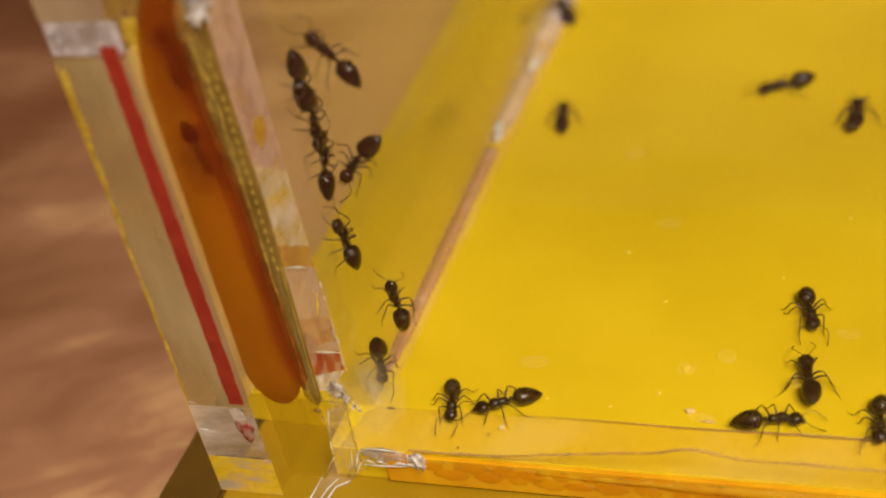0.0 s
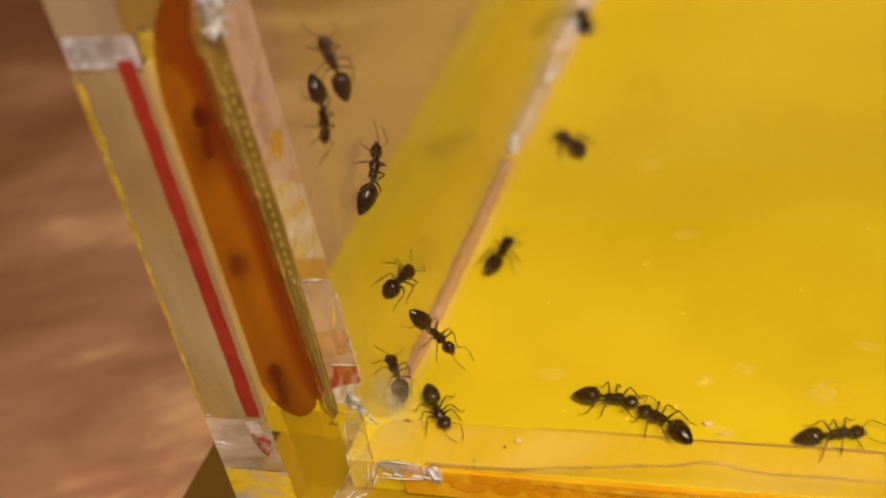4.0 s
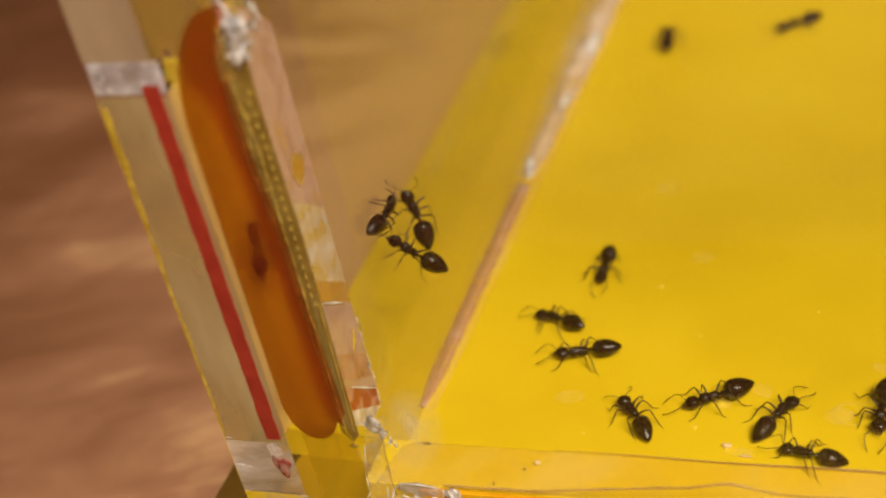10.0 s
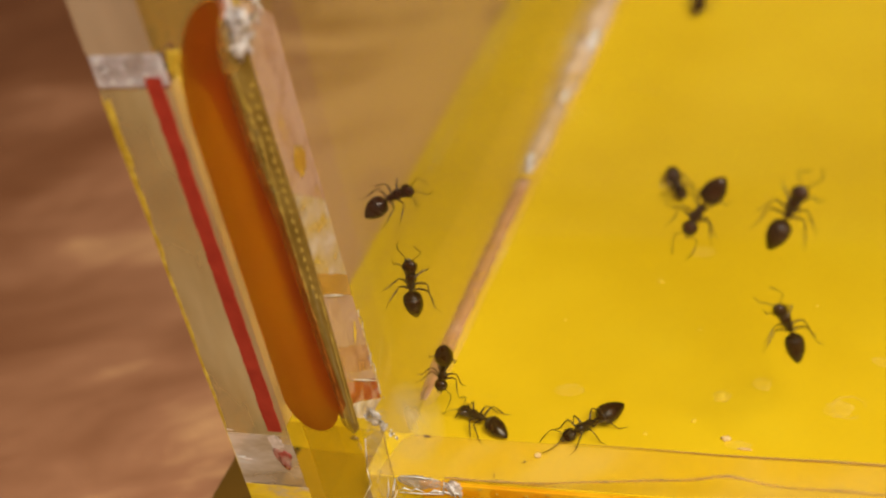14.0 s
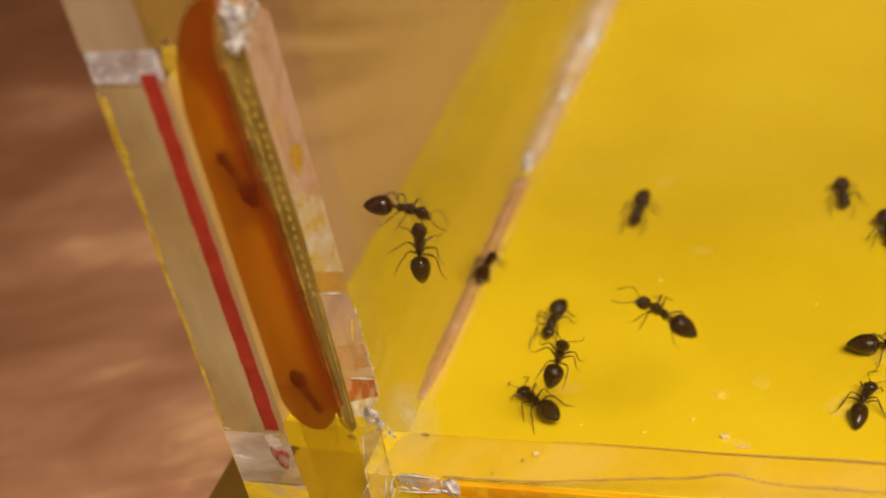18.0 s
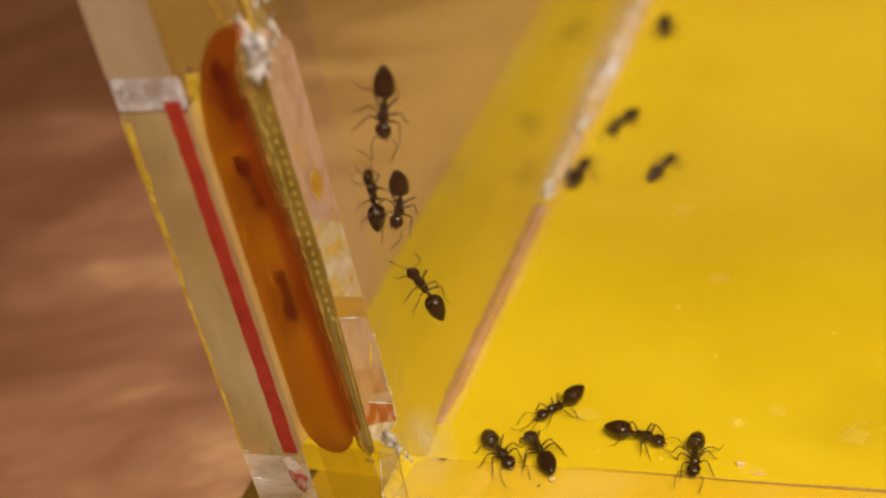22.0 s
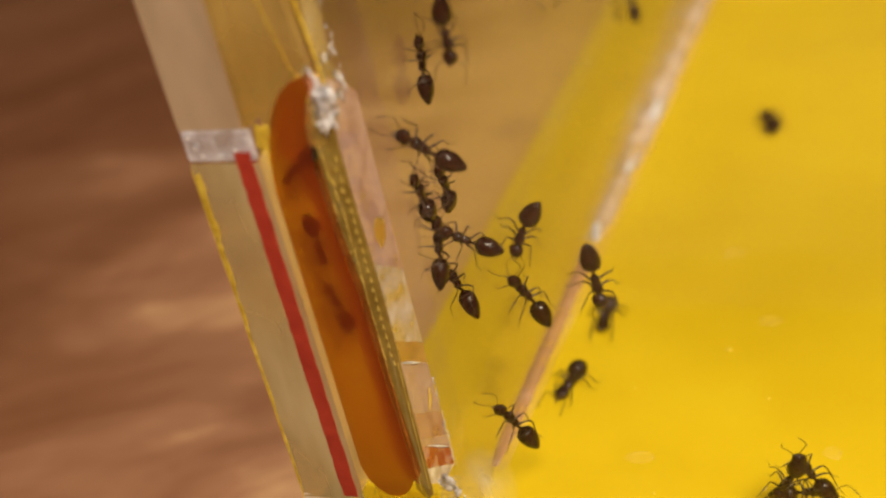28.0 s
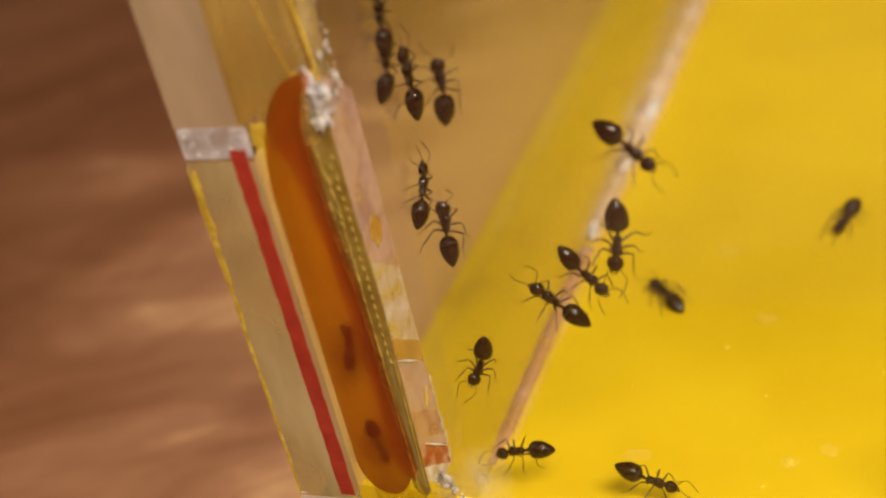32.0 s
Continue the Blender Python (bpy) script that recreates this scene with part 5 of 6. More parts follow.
    crawl(kinds, 16, 0.85, [
        (0, "F", 26.41, 0.8, 13), (0.5, "F", 25.67, 2.02, 85), (1, "F", 24.62, 4.78, 100), (1.5, "P", 24.42, 14.4, 81), (2, "P", 29.26, 18.93, 60), (2.5, "P", 35.95, 18.38, 60),
        (6, "P", 35.57, 20.66, 221), (6.5, "P", 28.07, 20.67, 221), (7, "P", 24.37, 23.48, 270), (7.5, "P", 27.41, 17.5, 322), (8, "P", 28.26, 13.15, 261), (8.5, "P", 36.19, 13.93, 261),
        (11, "P", 36.24, 23.33, 203), (12, "P", 29.35, 23.48, 203), (12.5, "P", 25.54, 21.88, 214), (13, "P", 25.49, 21.61, 226), (13.5, "P", 24.8, 21.07, 231), (14, "P", 21.6, 17.77, 236),
        (14.5, "P", 20.06, 12.82, 264), (16.5, "P", 16.02, 18.8, 319), (17, "P", 18.51, 16.3, 321), (18, "P", 19.07, 10.1, 138), (19, "F", 25.62, 7.02, 249), (19.5, "F", 11.27, 2.8, 231),
        (20, "F", 11.04, 2.54, 213), (20.5, "F", 8.21, 3.98, 205), (21, "P", 7.03, 3.57, 197), (22, "F", 14.92, 3.06, 348), (22.5, "F", 18.34, 1.84, 281), (23, "F", 15.22, 1.26, 214),
        (23.5, "F", 11.73, 0.97, 194), (24, "F", 6.01, 0.8, 174), (24.5, "F", 5.48, 2.32, 138), (25, "F", 6.46, 0.8, 102), (26, "F", 6.34, 0.8, 99), (26.5, "P", 10.36, 1.06, 181),
        (28.5, "P", 2.73, 8.05, 100), (29, "P", 2.82, 7.04, 109), (29.5, "P", 3.2, 5.28, 108), (30, "F", 2.87, 1.7, 108), (30.5, "F", 8.27, 0.8, 36), (31, "P", 9.83, 1.77, 323),
        (31.5, "P", 10.21, 1.84, 330), (32, "P", 12.82, 2.15, 338),
    ])
    crawl(kinds, 15, 0.92, [
        (0, "F", 28.44, 4.42, 105), (0.5, "F", 22.29, 8.37, 122), (1, "F", 11.98, 4.94, 179), (1.5, "F", 13.1, 3.05, 214), (2, "F", 9.98, 11.95, 205), (2.5, "F", 5.86, 12.68, 150),
        (3, "F", 5.37, 13.62, 148), (3.5, "F", 5.06, 17.74, 88), (5.5, "F", 2.55, 13.32, 87), (6, "F", 4.02, 15.27, 62), (6.5, "F", 7.23, 27.79, 94), (7, "F", 5.02, 28.82, 93),
        (7.5, "F", 17.77, 32.82, 87), (8, "F", 17.93, 31.09, 134), (8.5, "F", 15.2, 26.74, 248), (9, "F", 15.54, 13.45, 286), (9.5, "F", 5.63, 0.8, 322), (10, "F", 11.29, 9.21, 196),
        (10.5, "F", 3.64, 1.75, 173), (11, "F", 3.61, 0.8, 150), (11.5, "F", 2.91, 0.84, 114), (12, "P", 2.86, 4.36, 77), (12.5, "P", 3.33, 7.1, 64), (13, "L", 3.74, 7.08, 51),
        (13.5, "L", 3.56, 7.6, 64), (14, "P", 3.64, 11.69, 78), (14.5, "P", 3.54, 12.76, 79), (16.5, "P", 4.33, 14.71, 74), (17, "P", 4.44, 14.94, 76), (17.5, "P", 4.46, 14.82, 76),
        (18, "P", 4.86, 14.18, 75), (18.5, "P", 4.76, 14.09, 78), (19, "P", 4.74, 14.29, 80), (19.5, "P", 4.15, 14.18, 88), (20, "P", 3.98, 14.4, 96), (20.5, "P", 4.03, 15.24, 89),
        (21, "P", 3.73, 15.8, 82), (22, "P", 4.14, 25.93, 252), (22.5, "P", 3.09, 25.26, 250), (23, "P", 2.57, 25.12, 248), (23.5, "P", 2.42, 25.2, 242), (24, "P", 2.46, 25.21, 235),
        (24.5, "P", 2.49, 25.23, 234), (25, "P", 2.73, 25.76, 232), (25.5, "P", 2.56, 25.87, 246), (26, "P", 2.61, 25.92, 260), (26.5, "P", 2.5, 26.03, 245), (28.5, "P", 3.24, 26.18, 105),
        (29, "P", 3.05, 26.79, 142), (29.5, "P", 3.53, 28.16, 119), (30, "P", 3.3, 27.56, 96), (30.5, "P", 4.24, 24.93, 40), (31, "P", 6.8, 24.09, 344), (32, "L", 59.01, 26.91, 355),
    ])
    crawl(kinds, 14, 0.89, [
        (0, "F", 27.9, 11.29, 287), (0.5, "F", 28.98, 9.21, 295), (1, "F", 29.44, 6.7, 285), (1.5, "F", 28.08, 2.43, 264), (2, "F", 26.85, 0.85, 215), (2.5, "F", 23.77, 0.8, 185),
        (3, "F", 21.92, 0.8, 179), (3.5, "F", 19.97, 0.8, 166), (5.5, "F", 17.6, 2.03, 104), (6, "P", 17.48, 2.04, 96), (6.5, "P", 17.05, 3.15, 103), (7, "P", 17.36, 3.72, 92),
        (7.5, "P", 17.45, 3.81, 93), (8, "P", 17.1, 3.52, 100), (8.5, "P", 17, 3.34, 100), (9, "P", 17.05, 3.44, 99), (9.5, "P", 16.73, 3.3, 104), (10, "F", 15.71, 3.22, 130),
        (10.5, "F", 12.79, 3.95, 148), (11, "F", 12.06, 3.99, 167), (11.5, "F", 9.75, 2.35, 181), (12, "P", 9.62, 2.71, 195), (12.5, "P", 9.48, 2.57, 218), (13, "F", 8.15, 1.41, 240),
        (14, "F", 6.04, 1.34, 157), (14.5, "F", 2.54, 1.61, 91), (16.5, "F", 7.91, 23.34, 267), (17, "F", 5.52, 22.31, 241), (17.5, "F", 8.87, 11.37, 256), (18, "F", 8.49, 11.89, 272),
        (18.5, "F", 7.62, 10.34, 265), (19, "F", 6.06, 6.95, 258), (20, "F", 8.57, 0.8, 348), (20.5, "F", 7.8, 0.8, 40), (21, "P", 3.55, 1.94, 92), (21.5, "P", 6.29, 1.75, 24),
        (22, "F", 6.13, 0.8, 317), (23, "F", 3.46, 0.9, 174), (23.5, "F", 1.9, 4.27, 122), (24, "L", 2.23, 4.56, 71), (24.5, "L", 1.72, 9.41, 69), (25, "L", 2.01, 11.5, 67),
        (25.5, "L", 0.9, 16.13, 74), (26, "L", 3.17, 14.81, 82), (26.5, "L", 3.34, 15.5, 79), (28.5, "P", 2.67, 16.61, 121), (29, "P", 2.24, 16.83, 114), (29.5, "P", 1.95, 17.08, 106),
        (30, "P", 1.89, 17.03, 98), (30.5, "P", 1.98, 17.14, 94), (31, "P", 2.06, 17.21, 89), (31.5, "P", 1.62, 17.52, 86), (32, "P", 3.22, 20.68, 82),
    ])
    crawl(kinds, 13, 0.96, [
        (0, "F", 2.75, 53.53, 113), (0.5, "F", 2.65, 53.33, 114), (1, "F", 1.9, 53.95, 106), (1.5, "F", 2.1, 53.23, 98), (2, "F", 2.2, 53.3, 106), (2.5, "F", 2.71, 52.94, 112),
        (3, "F", 2.36, 53.68, 105), (3.5, "F", 2.3, 53.81, 111), (5.5, "F", 6.48, 53.55, 88), (6, "F", 6.13, 53.95, 63), (6.5, "F", 3.98, 49.65, 326), (7, "F", 1.9, 53.93, 85),
        (7.5, "F", 2.2, 110, 85), (11, "F", 9.07, 110, 110), (12, "F", 15.34, 61.04, 110), (13, "F", 8.97, 110, 110), (16.5, "F", 21.55, 110, 78), (17, "F", 24.96, 57.4, 78),
        (18, "F", 22.4, 110, 78), (23, "F", 15.05, 110, 94), (24, "F", 16.62, 39.91, 307), (25, "F", 30.77, 46.54, 307), (26, "F", 31.62, 36.77, 228), (26.5, "F", 19.32, 37.11, 228),
        (28.5, "F", 4.32, 5.18, 267), (29, "F", 4.32, 0.8, 106), (30, "P", 8.67, 44.75, 286), (32, "P", 8.67, 44.75, 286),
    ])
    crawl(kinds, 12, 0.90, [
        (0, "F", 6.61, 34.68, 97), (0.5, "F", 8.79, 49.66, 71), (1, "F", 2.2, 110, 71), (1.5, "F", 22.1, 54.02, 109), (2, "F", 28.05, 45.13, 304), (2.5, "F", 29.83, 39.5, 112),
        (3, "F", 28.08, 44.73, 14), (3.5, "F", 38.26, 44.33, 14), (5.5, "F", 29.92, 46.5, 291), (6, "F", 27.79, 56.66, 24), (6.5, "F", 24.07, 56.5, 204), (7, "F", 22.15, 57.11, 170),
        (7.5, "F", 20, 55.99, 201), (8, "F", 17.02, 46.75, 265), (8.5, "F", 17.06, 46.97, 258), (9, "F", 15.88, 34.9, 270), (9.5, "F", 16.01, 30.12, 272), (10, "F", 10.68, 19.12, 267),
        (11, "F", 29.29, 1.08, 126), (11.5, "F", 27.98, 6.47, 116), (12, "P", 24.64, 13.54, 106), (12.5, "P", 24.41, 17.06, 96), (13, "P", 24.59, 17.07, 86), (13.5, "P", 24.88, 16.77, 76),
        (14, "P", 26.03, 17.27, 67), (14.5, "P", 25.09, 18.55, 115), (16.5, "P", 18.47, 26.17, 93), (17, "P", 18.88, 28.99, 89), (18, "P", 20.18, 38.22, 89), (23, "P", 24.62, 40.7, 264),
        (24, "P", 23.56, 26.27, 264), (24.5, "P", 20.31, 20.75, 220), (25, "P", 16.17, 19.29, 175), (25.5, "P", 12.64, 20.04, 162), (26, "P", 9.69, 21, 148), (26.5, "P", 10.56, 20.28, 184),
        (28.5, "P", 12.08, 15.98, 295), (29, "P", 15.25, 8.24, 286), (29.5, "P", 16.13, 6.76, 289), (30, "P", 18.39, 2.61, 292), (30.5, "P", 20.28, 1.88, 336), (31, "P", 24.72, 2.98, 21),
        (32, "P", 33.32, 3.79, 21),
    ])
    crawl(kinds, 11, 0.96, [
        (0, "F", 30, 34.91, 90), (0.5, "F", 19.7, 11.55, 223), (1, "F", 9.89, 4.56, 229), (1.5, "F", 9.68, 1.87, 257), (2, "F", 6.88, 3.82, 30), (2.5, "F", 5.1, 7.38, 104),
        (3, "F", 5.45, 7.57, 94), (3.5, "F", 6.44, 27.63, 89), (5.5, "F", 6.9, 46.32, 265), (6, "F", 10.63, 47.61, 35), (6.5, "F", 20.47, 45.35, 13), (7, "F", 11.89, 41.37, 320),
        (7.5, "F", 10.38, 46.8, 63), (8, "F", 9.29, 54.43, 104), (8.5, "F", 10.05, 54.74, 94), (9, "F", 10.13, 54.89, 94), (9.5, "F", 9.54, 55.02, 101), (10, "F", 9.68, 54.61, 101),
        (10.5, "F", 9.78, 54.52, 100), (11, "F", 9.65, 54.36, 100), (11.5, "F", 9.75, 53.92, 98), (12, "F", 9.54, 53.94, 95), (12.5, "F", 9.08, 55.71, 98), (13, "F", 8.86, 56.64, 100),
        (13.5, "F", 11.76, 57.53, 98), (14, "F", 11.74, 61.25, 97), (14.5, "F", 4.78, 108.85, 97), (32, "F", 4.78, 108.85, 97),
    ])
    crawl(kinds, 10, 0.93, [
        (0, "F", 24.24, 39.48, 202), (0.5, "F", 17.84, 29.69, 245), (1, "F", 14.76, 18.24, 251), (1.5, "F", 17.24, 9.29, 193), (2, "F", 12.48, 11.84, 118), (2.5, "F", 9.16, 26.6, 123),
        (3, "F", 7.76, 45.61, 97), (3.5, "F", 2.2, 108.67, 97), (5.5, "F", 1.91, 53.03, 280), (6, "F", 3.56, 43.96, 294), (6.5, "F", 12.34, 35.64, 322), (7, "F", 11.52, 23.77, 252),
        (7.5, "F", 14.75, 22.22, 339), (8, "F", 18.06, 21.83, 357), (8.5, "F", 22.41, 10.26, 242), (9, "F", 18.53, 7.41, 187), (9.5, "F", 20.51, 5.04, 206), (10, "F", 20.55, 5.43, 209),
        (10.5, "F", 20.19, 4.62, 210), (11, "F", 16.77, 2.55, 210), (11.5, "F", 15.72, 2.39, 210), (12, "F", 13.78, 1.99, 209), (12.5, "F", 13.1, 1.55, 210), (13, "F", 12.51, 1.33, 211),
        (13.5, "F", 12.05, 0.8, 218), (14, "F", 13.24, 1.54, 225), (14.5, "F", 12.26, 0.89, 146), (16.5, "F", 15.54, 0.8, 182), (17, "F", 11.25, 1.46, 121), (17.5, "F", 9.73, 2.55, 130),
        (18, "F", 9.49, 2.95, 140), (18.5, "F", 9.64, 3.15, 130), (19, "F", 9.62, 3.33, 120), (19.5, "F", 11.07, 11.8, 86), (20, "P", 14.92, 9.89, 51), (21, "F", 5.2, 19.35, 109),
        (21.5, "F", 3.92, 23.05, 98), (22, "F", 3.78, 34.98, 88), (22.5, "F", 3.82, 36.24, 174), (23, "F", 4, 38.05, 259), (23.5, "F", 4.51, 37.68, 341), (24, "F", 9.07, 47.27, 63),
        (24.5, "F", 7.34, 53.83, 78), (25, "F", 4.56, 63.25, 94), (26, "F", 7.92, 69.36, 46), (26.5, "F", 7.28, 51.21, 99), (28.5, "F", 16.49, 51.19, 120), (29, "F", 18.18, 50.89, 141),
        (29.5, "F", 19.61, 50.3, 56), (30, "F", 19.84, 49.46, 332), (30.5, "F", 20.17, 49.92, 40), (31, "F", 23.28, 41.69, 109), (31.5, "F", 23.41, 36.56, 182), (32, "F", 22.21, 34.08, 256),
    ])
    crawl(kinds, 9, 0.90, [
        (0, "F", 10.17, 0.8, 209), (0.5, "F", 11.09, 0.8, 194), (1, "F", 8.32, 0.8, 172), (1.5, "F", 7.99, 0.8, 162), (2, "F", 9.72, 0.8, 128), (2.5, "P", 12.62, 2.91, 352),
        (3, "F", 14.06, 1.16, 332), (3.5, "F", 14.87, 1.47, 355), (5.5, "F", 17.6, 7.37, 355), (6, "P", 23.32, 11.29, 68), (6.5, "F", 22.07, 19.39, 95), (7, "F", 20.49, 19.83, 114),
        (7.5, "F", 20.97, 18.53, 66), (8, "F", 24.94, 22.84, 63), (8.5, "F", 21.52, 20.09, 349), (9, "F", 30.62, 11.74, 321), (9.5, "F", 20.21, 9.76, 272), (10, "F", 24.33, 3.86, 62),
        (11, "F", 28.49, 9.05, 339), (12, "F", 25.49, 4.2, 272), (13, "F", 26.33, 3.29, 283), (14, "F", 37.01, 2.08, 90), (32, "F", 37.01, 2.08, 90),
    ])
    crawl(kinds, 8, 0.83, [
        (0, "F", 6.59, 0.8, 282), (0.5, "F", 7.55, 1.33, 310), (1, "F", 5.69, 0.9, 18), (1.5, "P", 4.8, 1.37, 32), (2, "F", 5.1, 0.8, 163), (2.5, "P", 3.67, 1.45, 109),
        (3, "P", 3.19, 1.69, 292), (3.5, "P", 5.75, 3.25, 306), (5.5, "P", 3.93, 18.56, 284), (6, "P", 7.48, 6.34, 280), (6.5, "F", 11.98, 0.8, 344), (7, "F", 19.4, 0.8, 2),
        (7.5, "F", 26.62, 0.8, 6), (8, "F", 30.16, 1.42, 57), (8.5, "F", 36.47, 2.64, 57), (9.5, "F", 35.72, 1.56, 167), (10, "F", 26.64, 0.8, 167), (11, "F", 16.54, 0.8, 193),
        (12, "F", 21.74, 0.9, 38), (13, "F", 29.08, 1.87, 90), (13.5, "F", 27.73, 6.28, 99), (14, "P", 25.85, 9.64, 108), (14.5, "P", 24.37, 11.77, 111), (16.5, "F", 21.58, 3.87, 34),
        (17, "F", 24.43, 3.35, 275), (18, "F", 29.47, 4.85, 75), (19, "F", 36.11, 5.78, 75), (20, "F", 30.91, 3.78, 105), (21, "F", 36.59, 4.24, 105), (32, "F", 36.59, 4.24, 105),
    ])
    crawl(kinds, 7, 0.82, [
        (0, "P", 2.32, 3.64, 265), (0.5, "P", 2.38, 1.15, 302), (1, "F", 3.63, 0.8, 27), (1.5, "P", 2.74, 7.5, 223), (2, "P", 2.68, 6.24, 241), (2.5, "P", 4.27, 6.48, 260),
        (3, "P", 3.19, 6.63, 283), (3.5, "P", 1.88, 3.04, 105), (5.5, "P", 5.3, 8.12, 84), (6, "P", 5.72, 10.85, 90), (6.5, "P", 5.37, 12.94, 90), (7, "P", 5.72, 14.82, 84),
        (7.5, "P", 5.4, 16.66, 86), (8, "P", 5.26, 17.1, 90), (8.5, "P", 5.4, 17.33, 93), (9, "P", 5.4, 17.71, 106), (9.5, "P", 5.38, 17.6, 95), (10, "P", 5.37, 17.51, 103),
        (10.5, "P", 5.46, 17.17, 98), (11, "P", 5.42, 17.11, 92), (11.5, "P", 5.67, 16.96, 96), (12, "P", 5.59, 17.1, 100), (12.5, "P", 5.59, 16.56, 170), (13, "P", 6.03, 15.4, 239),
        (13.5, "P", 5.69, 11.47, 248), (14, "P", 4.49, 5.48, 256), (14.5, "P", 8.45, 2.9, 78), (16.5, "P", 11.9, 6.73, 66), (17, "P", 12.28, 6.28, 56), (17.5, "P", 12.45, 6.26, 63),
        (18, "P", 12.15, 6.3, 70), (19, "P", 4.28, 10.46, 190), (19.5, "P", 2.84, 11.15, 154), (20, "P", 3, 12.06, 119), (20.5, "P", 2.66, 11.75, 118), (21, "P", 2.9, 11.77, 118),
        (21.5, "P", 3.2, 11.69, 116), (22, "P", 3.98, 13.28, 113), (22.5, "P", 4.13, 14.08, 120), (23, "P", 4.02, 14.55, 127), (23.5, "P", 3.85, 14.84, 125), (24, "P", 3.92, 14.7, 123),
        (24.5, "P", 3.85, 14.61, 122), (25, "P", 4.69, 14.28, 122), (25.5, "P", 5.37, 13.77, 108), (26, "P", 6.5, 14.29, 95), (26.5, "P", 7.75, 16.03, 126), (28.5, "P", 6.77, 16.16, 120),
        (29, "P", 5.61, 14.73, 154), (29.5, "P", 4.37, 13.85, 124), (30, "L", 0.9, 13.83, 95), (31, "L", 6.29, 18.04, 45), (31.5, "L", 8.17, 23.18, 66), (32, "P", 5.03, 29.88, 88),
    ])
    crawl(kinds, 6, 0.82, [
        (0, "P", 4.48, 8.25, 99), (0.5, "P", 4, 9.3, 103), (1, "P", 2.96, 8.47, 19), (1.5, "P", 5.67, 21.69, 297), (2, "P", 5.21, 19.93, 166), (2.5, "P", 4.08, 21.33, 135),
        (3, "P", 3.94, 22.06, 108), (3.5, "P", 3.82, 24.1, 101), (5.5, "P", 2.85, 27.1, 117), (6, "P", 2.93, 27.53, 102), (6.5, "P", 2.62, 28.27, 104), (7, "P", 2.42, 30.6, 91),
        (7.5, "P", 2.52, 31.07, 91), (8, "P", 2.82, 30.94, 90), (8.5, "P", 3.33, 31.94, 86), (9, "P", 5.43, 40.17, 86), (26.5, "P", 8.29, 44.66, 274), (28.5, "P", 5.14, 29.97, 274),
        (29, "P", 5.42, 28.86, 286), (29.5, "P", 8.05, 26.36, 290), (30, "P", 8.58, 22.9, 293), (30.5, "P", 9.44, 22.22, 291), (31, "P", 9.46, 22.46, 289), (31.5, "P", 9.41, 20.35, 301),
        (32, "P", 11.06, 17.81, 313),
    ])
    crawl(kinds, 5, 0.86, [
        (0, "L", 1.04, 12.7, 100), (0.5, "L", 0.9, 12.9, 90), (1, "L", 1, 12.78, 76), (1.5, "L", 1, 11.15, 79), (2, "F", 2.43, 2.37, 313), (2.5, "L", 2.15, 4.85, 206),
        (3, "F", 6.88, 0.8, 289), (3.5, "F", 4.34, 0.8, 347), (5.5, "F", 4.28, 0.8, 175), (6, "F", 4.94, 8.52, 94), (6.5, "F", 6.72, 19.9, 108), (7, "F", 12.01, 18.42, 182),
        (7.5, "F", 22.15, 11.23, 220), (8, "F", 18.86, 9.09, 219), (8.5, "F", 17.16, 10.17, 164), (9, "F", 12.13, 10.87, 181), (9.5, "F", 10.07, 12.62, 159), (10, "F", 8.64, 12.57, 157),
        (10.5, "F", 7.25, 12.66, 189), (11, "F", 5.84, 10.63, 221), (11.5, "F", 6.03, 9.33, 246), (12, "F", 6.53, 8.52, 272), (13, "P", 35.86, 23.56, 203), (19, "P", 34.07, 14.49, 278),
        (20, "P", 33.77, 12.98, 291), (21, "P", 33.47, 11.47, 303), (22, "P", 33.17, 9.95, 316), (23, "P", 32.87, 8.44, 328), (24, "P", 32.58, 6.93, 341), (26.5, "P", 31.83, 3.15, 12),
        (28.5, "P", 19.92, 1.98, 12), (29, "P", 19.23, 1.75, 197), (30, "P", 31.57, 3.87, 92), (32, "P", 31.57, 3.87, 92),
    ])
    crawl(kinds, 4, 0.82, [
        (0, "P", 4.24, 18.95, 229), (0.5, "P", 4.18, 18.45, 229), (1, "P", 4.38, 18.72, 223), (1.5, "P", 4.54, 18.46, 216), (2, "P", 6.71, 12.59, 233), (2.5, "P", 3.12, 12.82, 299),
        (3, "P", 9.08, 38.25, 299), (14, "P", 9.11, 40.13, 256), (14.5, "P", 7.18, 31.21, 256), (16.5, "L", 0.9, 12.35, 288), (17, "P", 3.3, 6.55, 106), (17.5, "P", 3.64, 4.29, 96),
        (18, "F", 1.9, 17.61, 87), (18.5, "F", 1.9, 38.77, 68), (19, "L", 48.34, 5.69, 50), (20, "F", 18.96, 22.72, 231), (20.5, "F", 13.93, 18.75, 244), (21, "F", 11.98, 11.68, 256),
        (21.5, "F", 10.45, 5.38, 242), (22, "F", 9.31, 5.4, 227), (23, "F", 5.44, 3.22, 88), (24, "P", 9.84, 12.18, 119), (24.5, "P", 6.7, 17.25, 123), (25, "P", 5.68, 20.99, 127),
        (25.5, "P", 4.65, 22.13, 146), (26, "P", 4.9, 22.18, 164), (26.5, "P", 4.68, 22.33, 163), (28.5, "P", 8.77, 20.44, 271), (29, "P", 9.06, 18.53, 270), (29.5, "P", 10.25, 14.41, 273),
        (30, "P", 11.07, 10.4, 276), (30.5, "P", 10.04, 7.14, 248), (31, "P", 7.84, 4.44, 220), (31.5, "P", 5.64, 3.82, 205), (32, "P", 4.87, 3.94, 190),
    ])
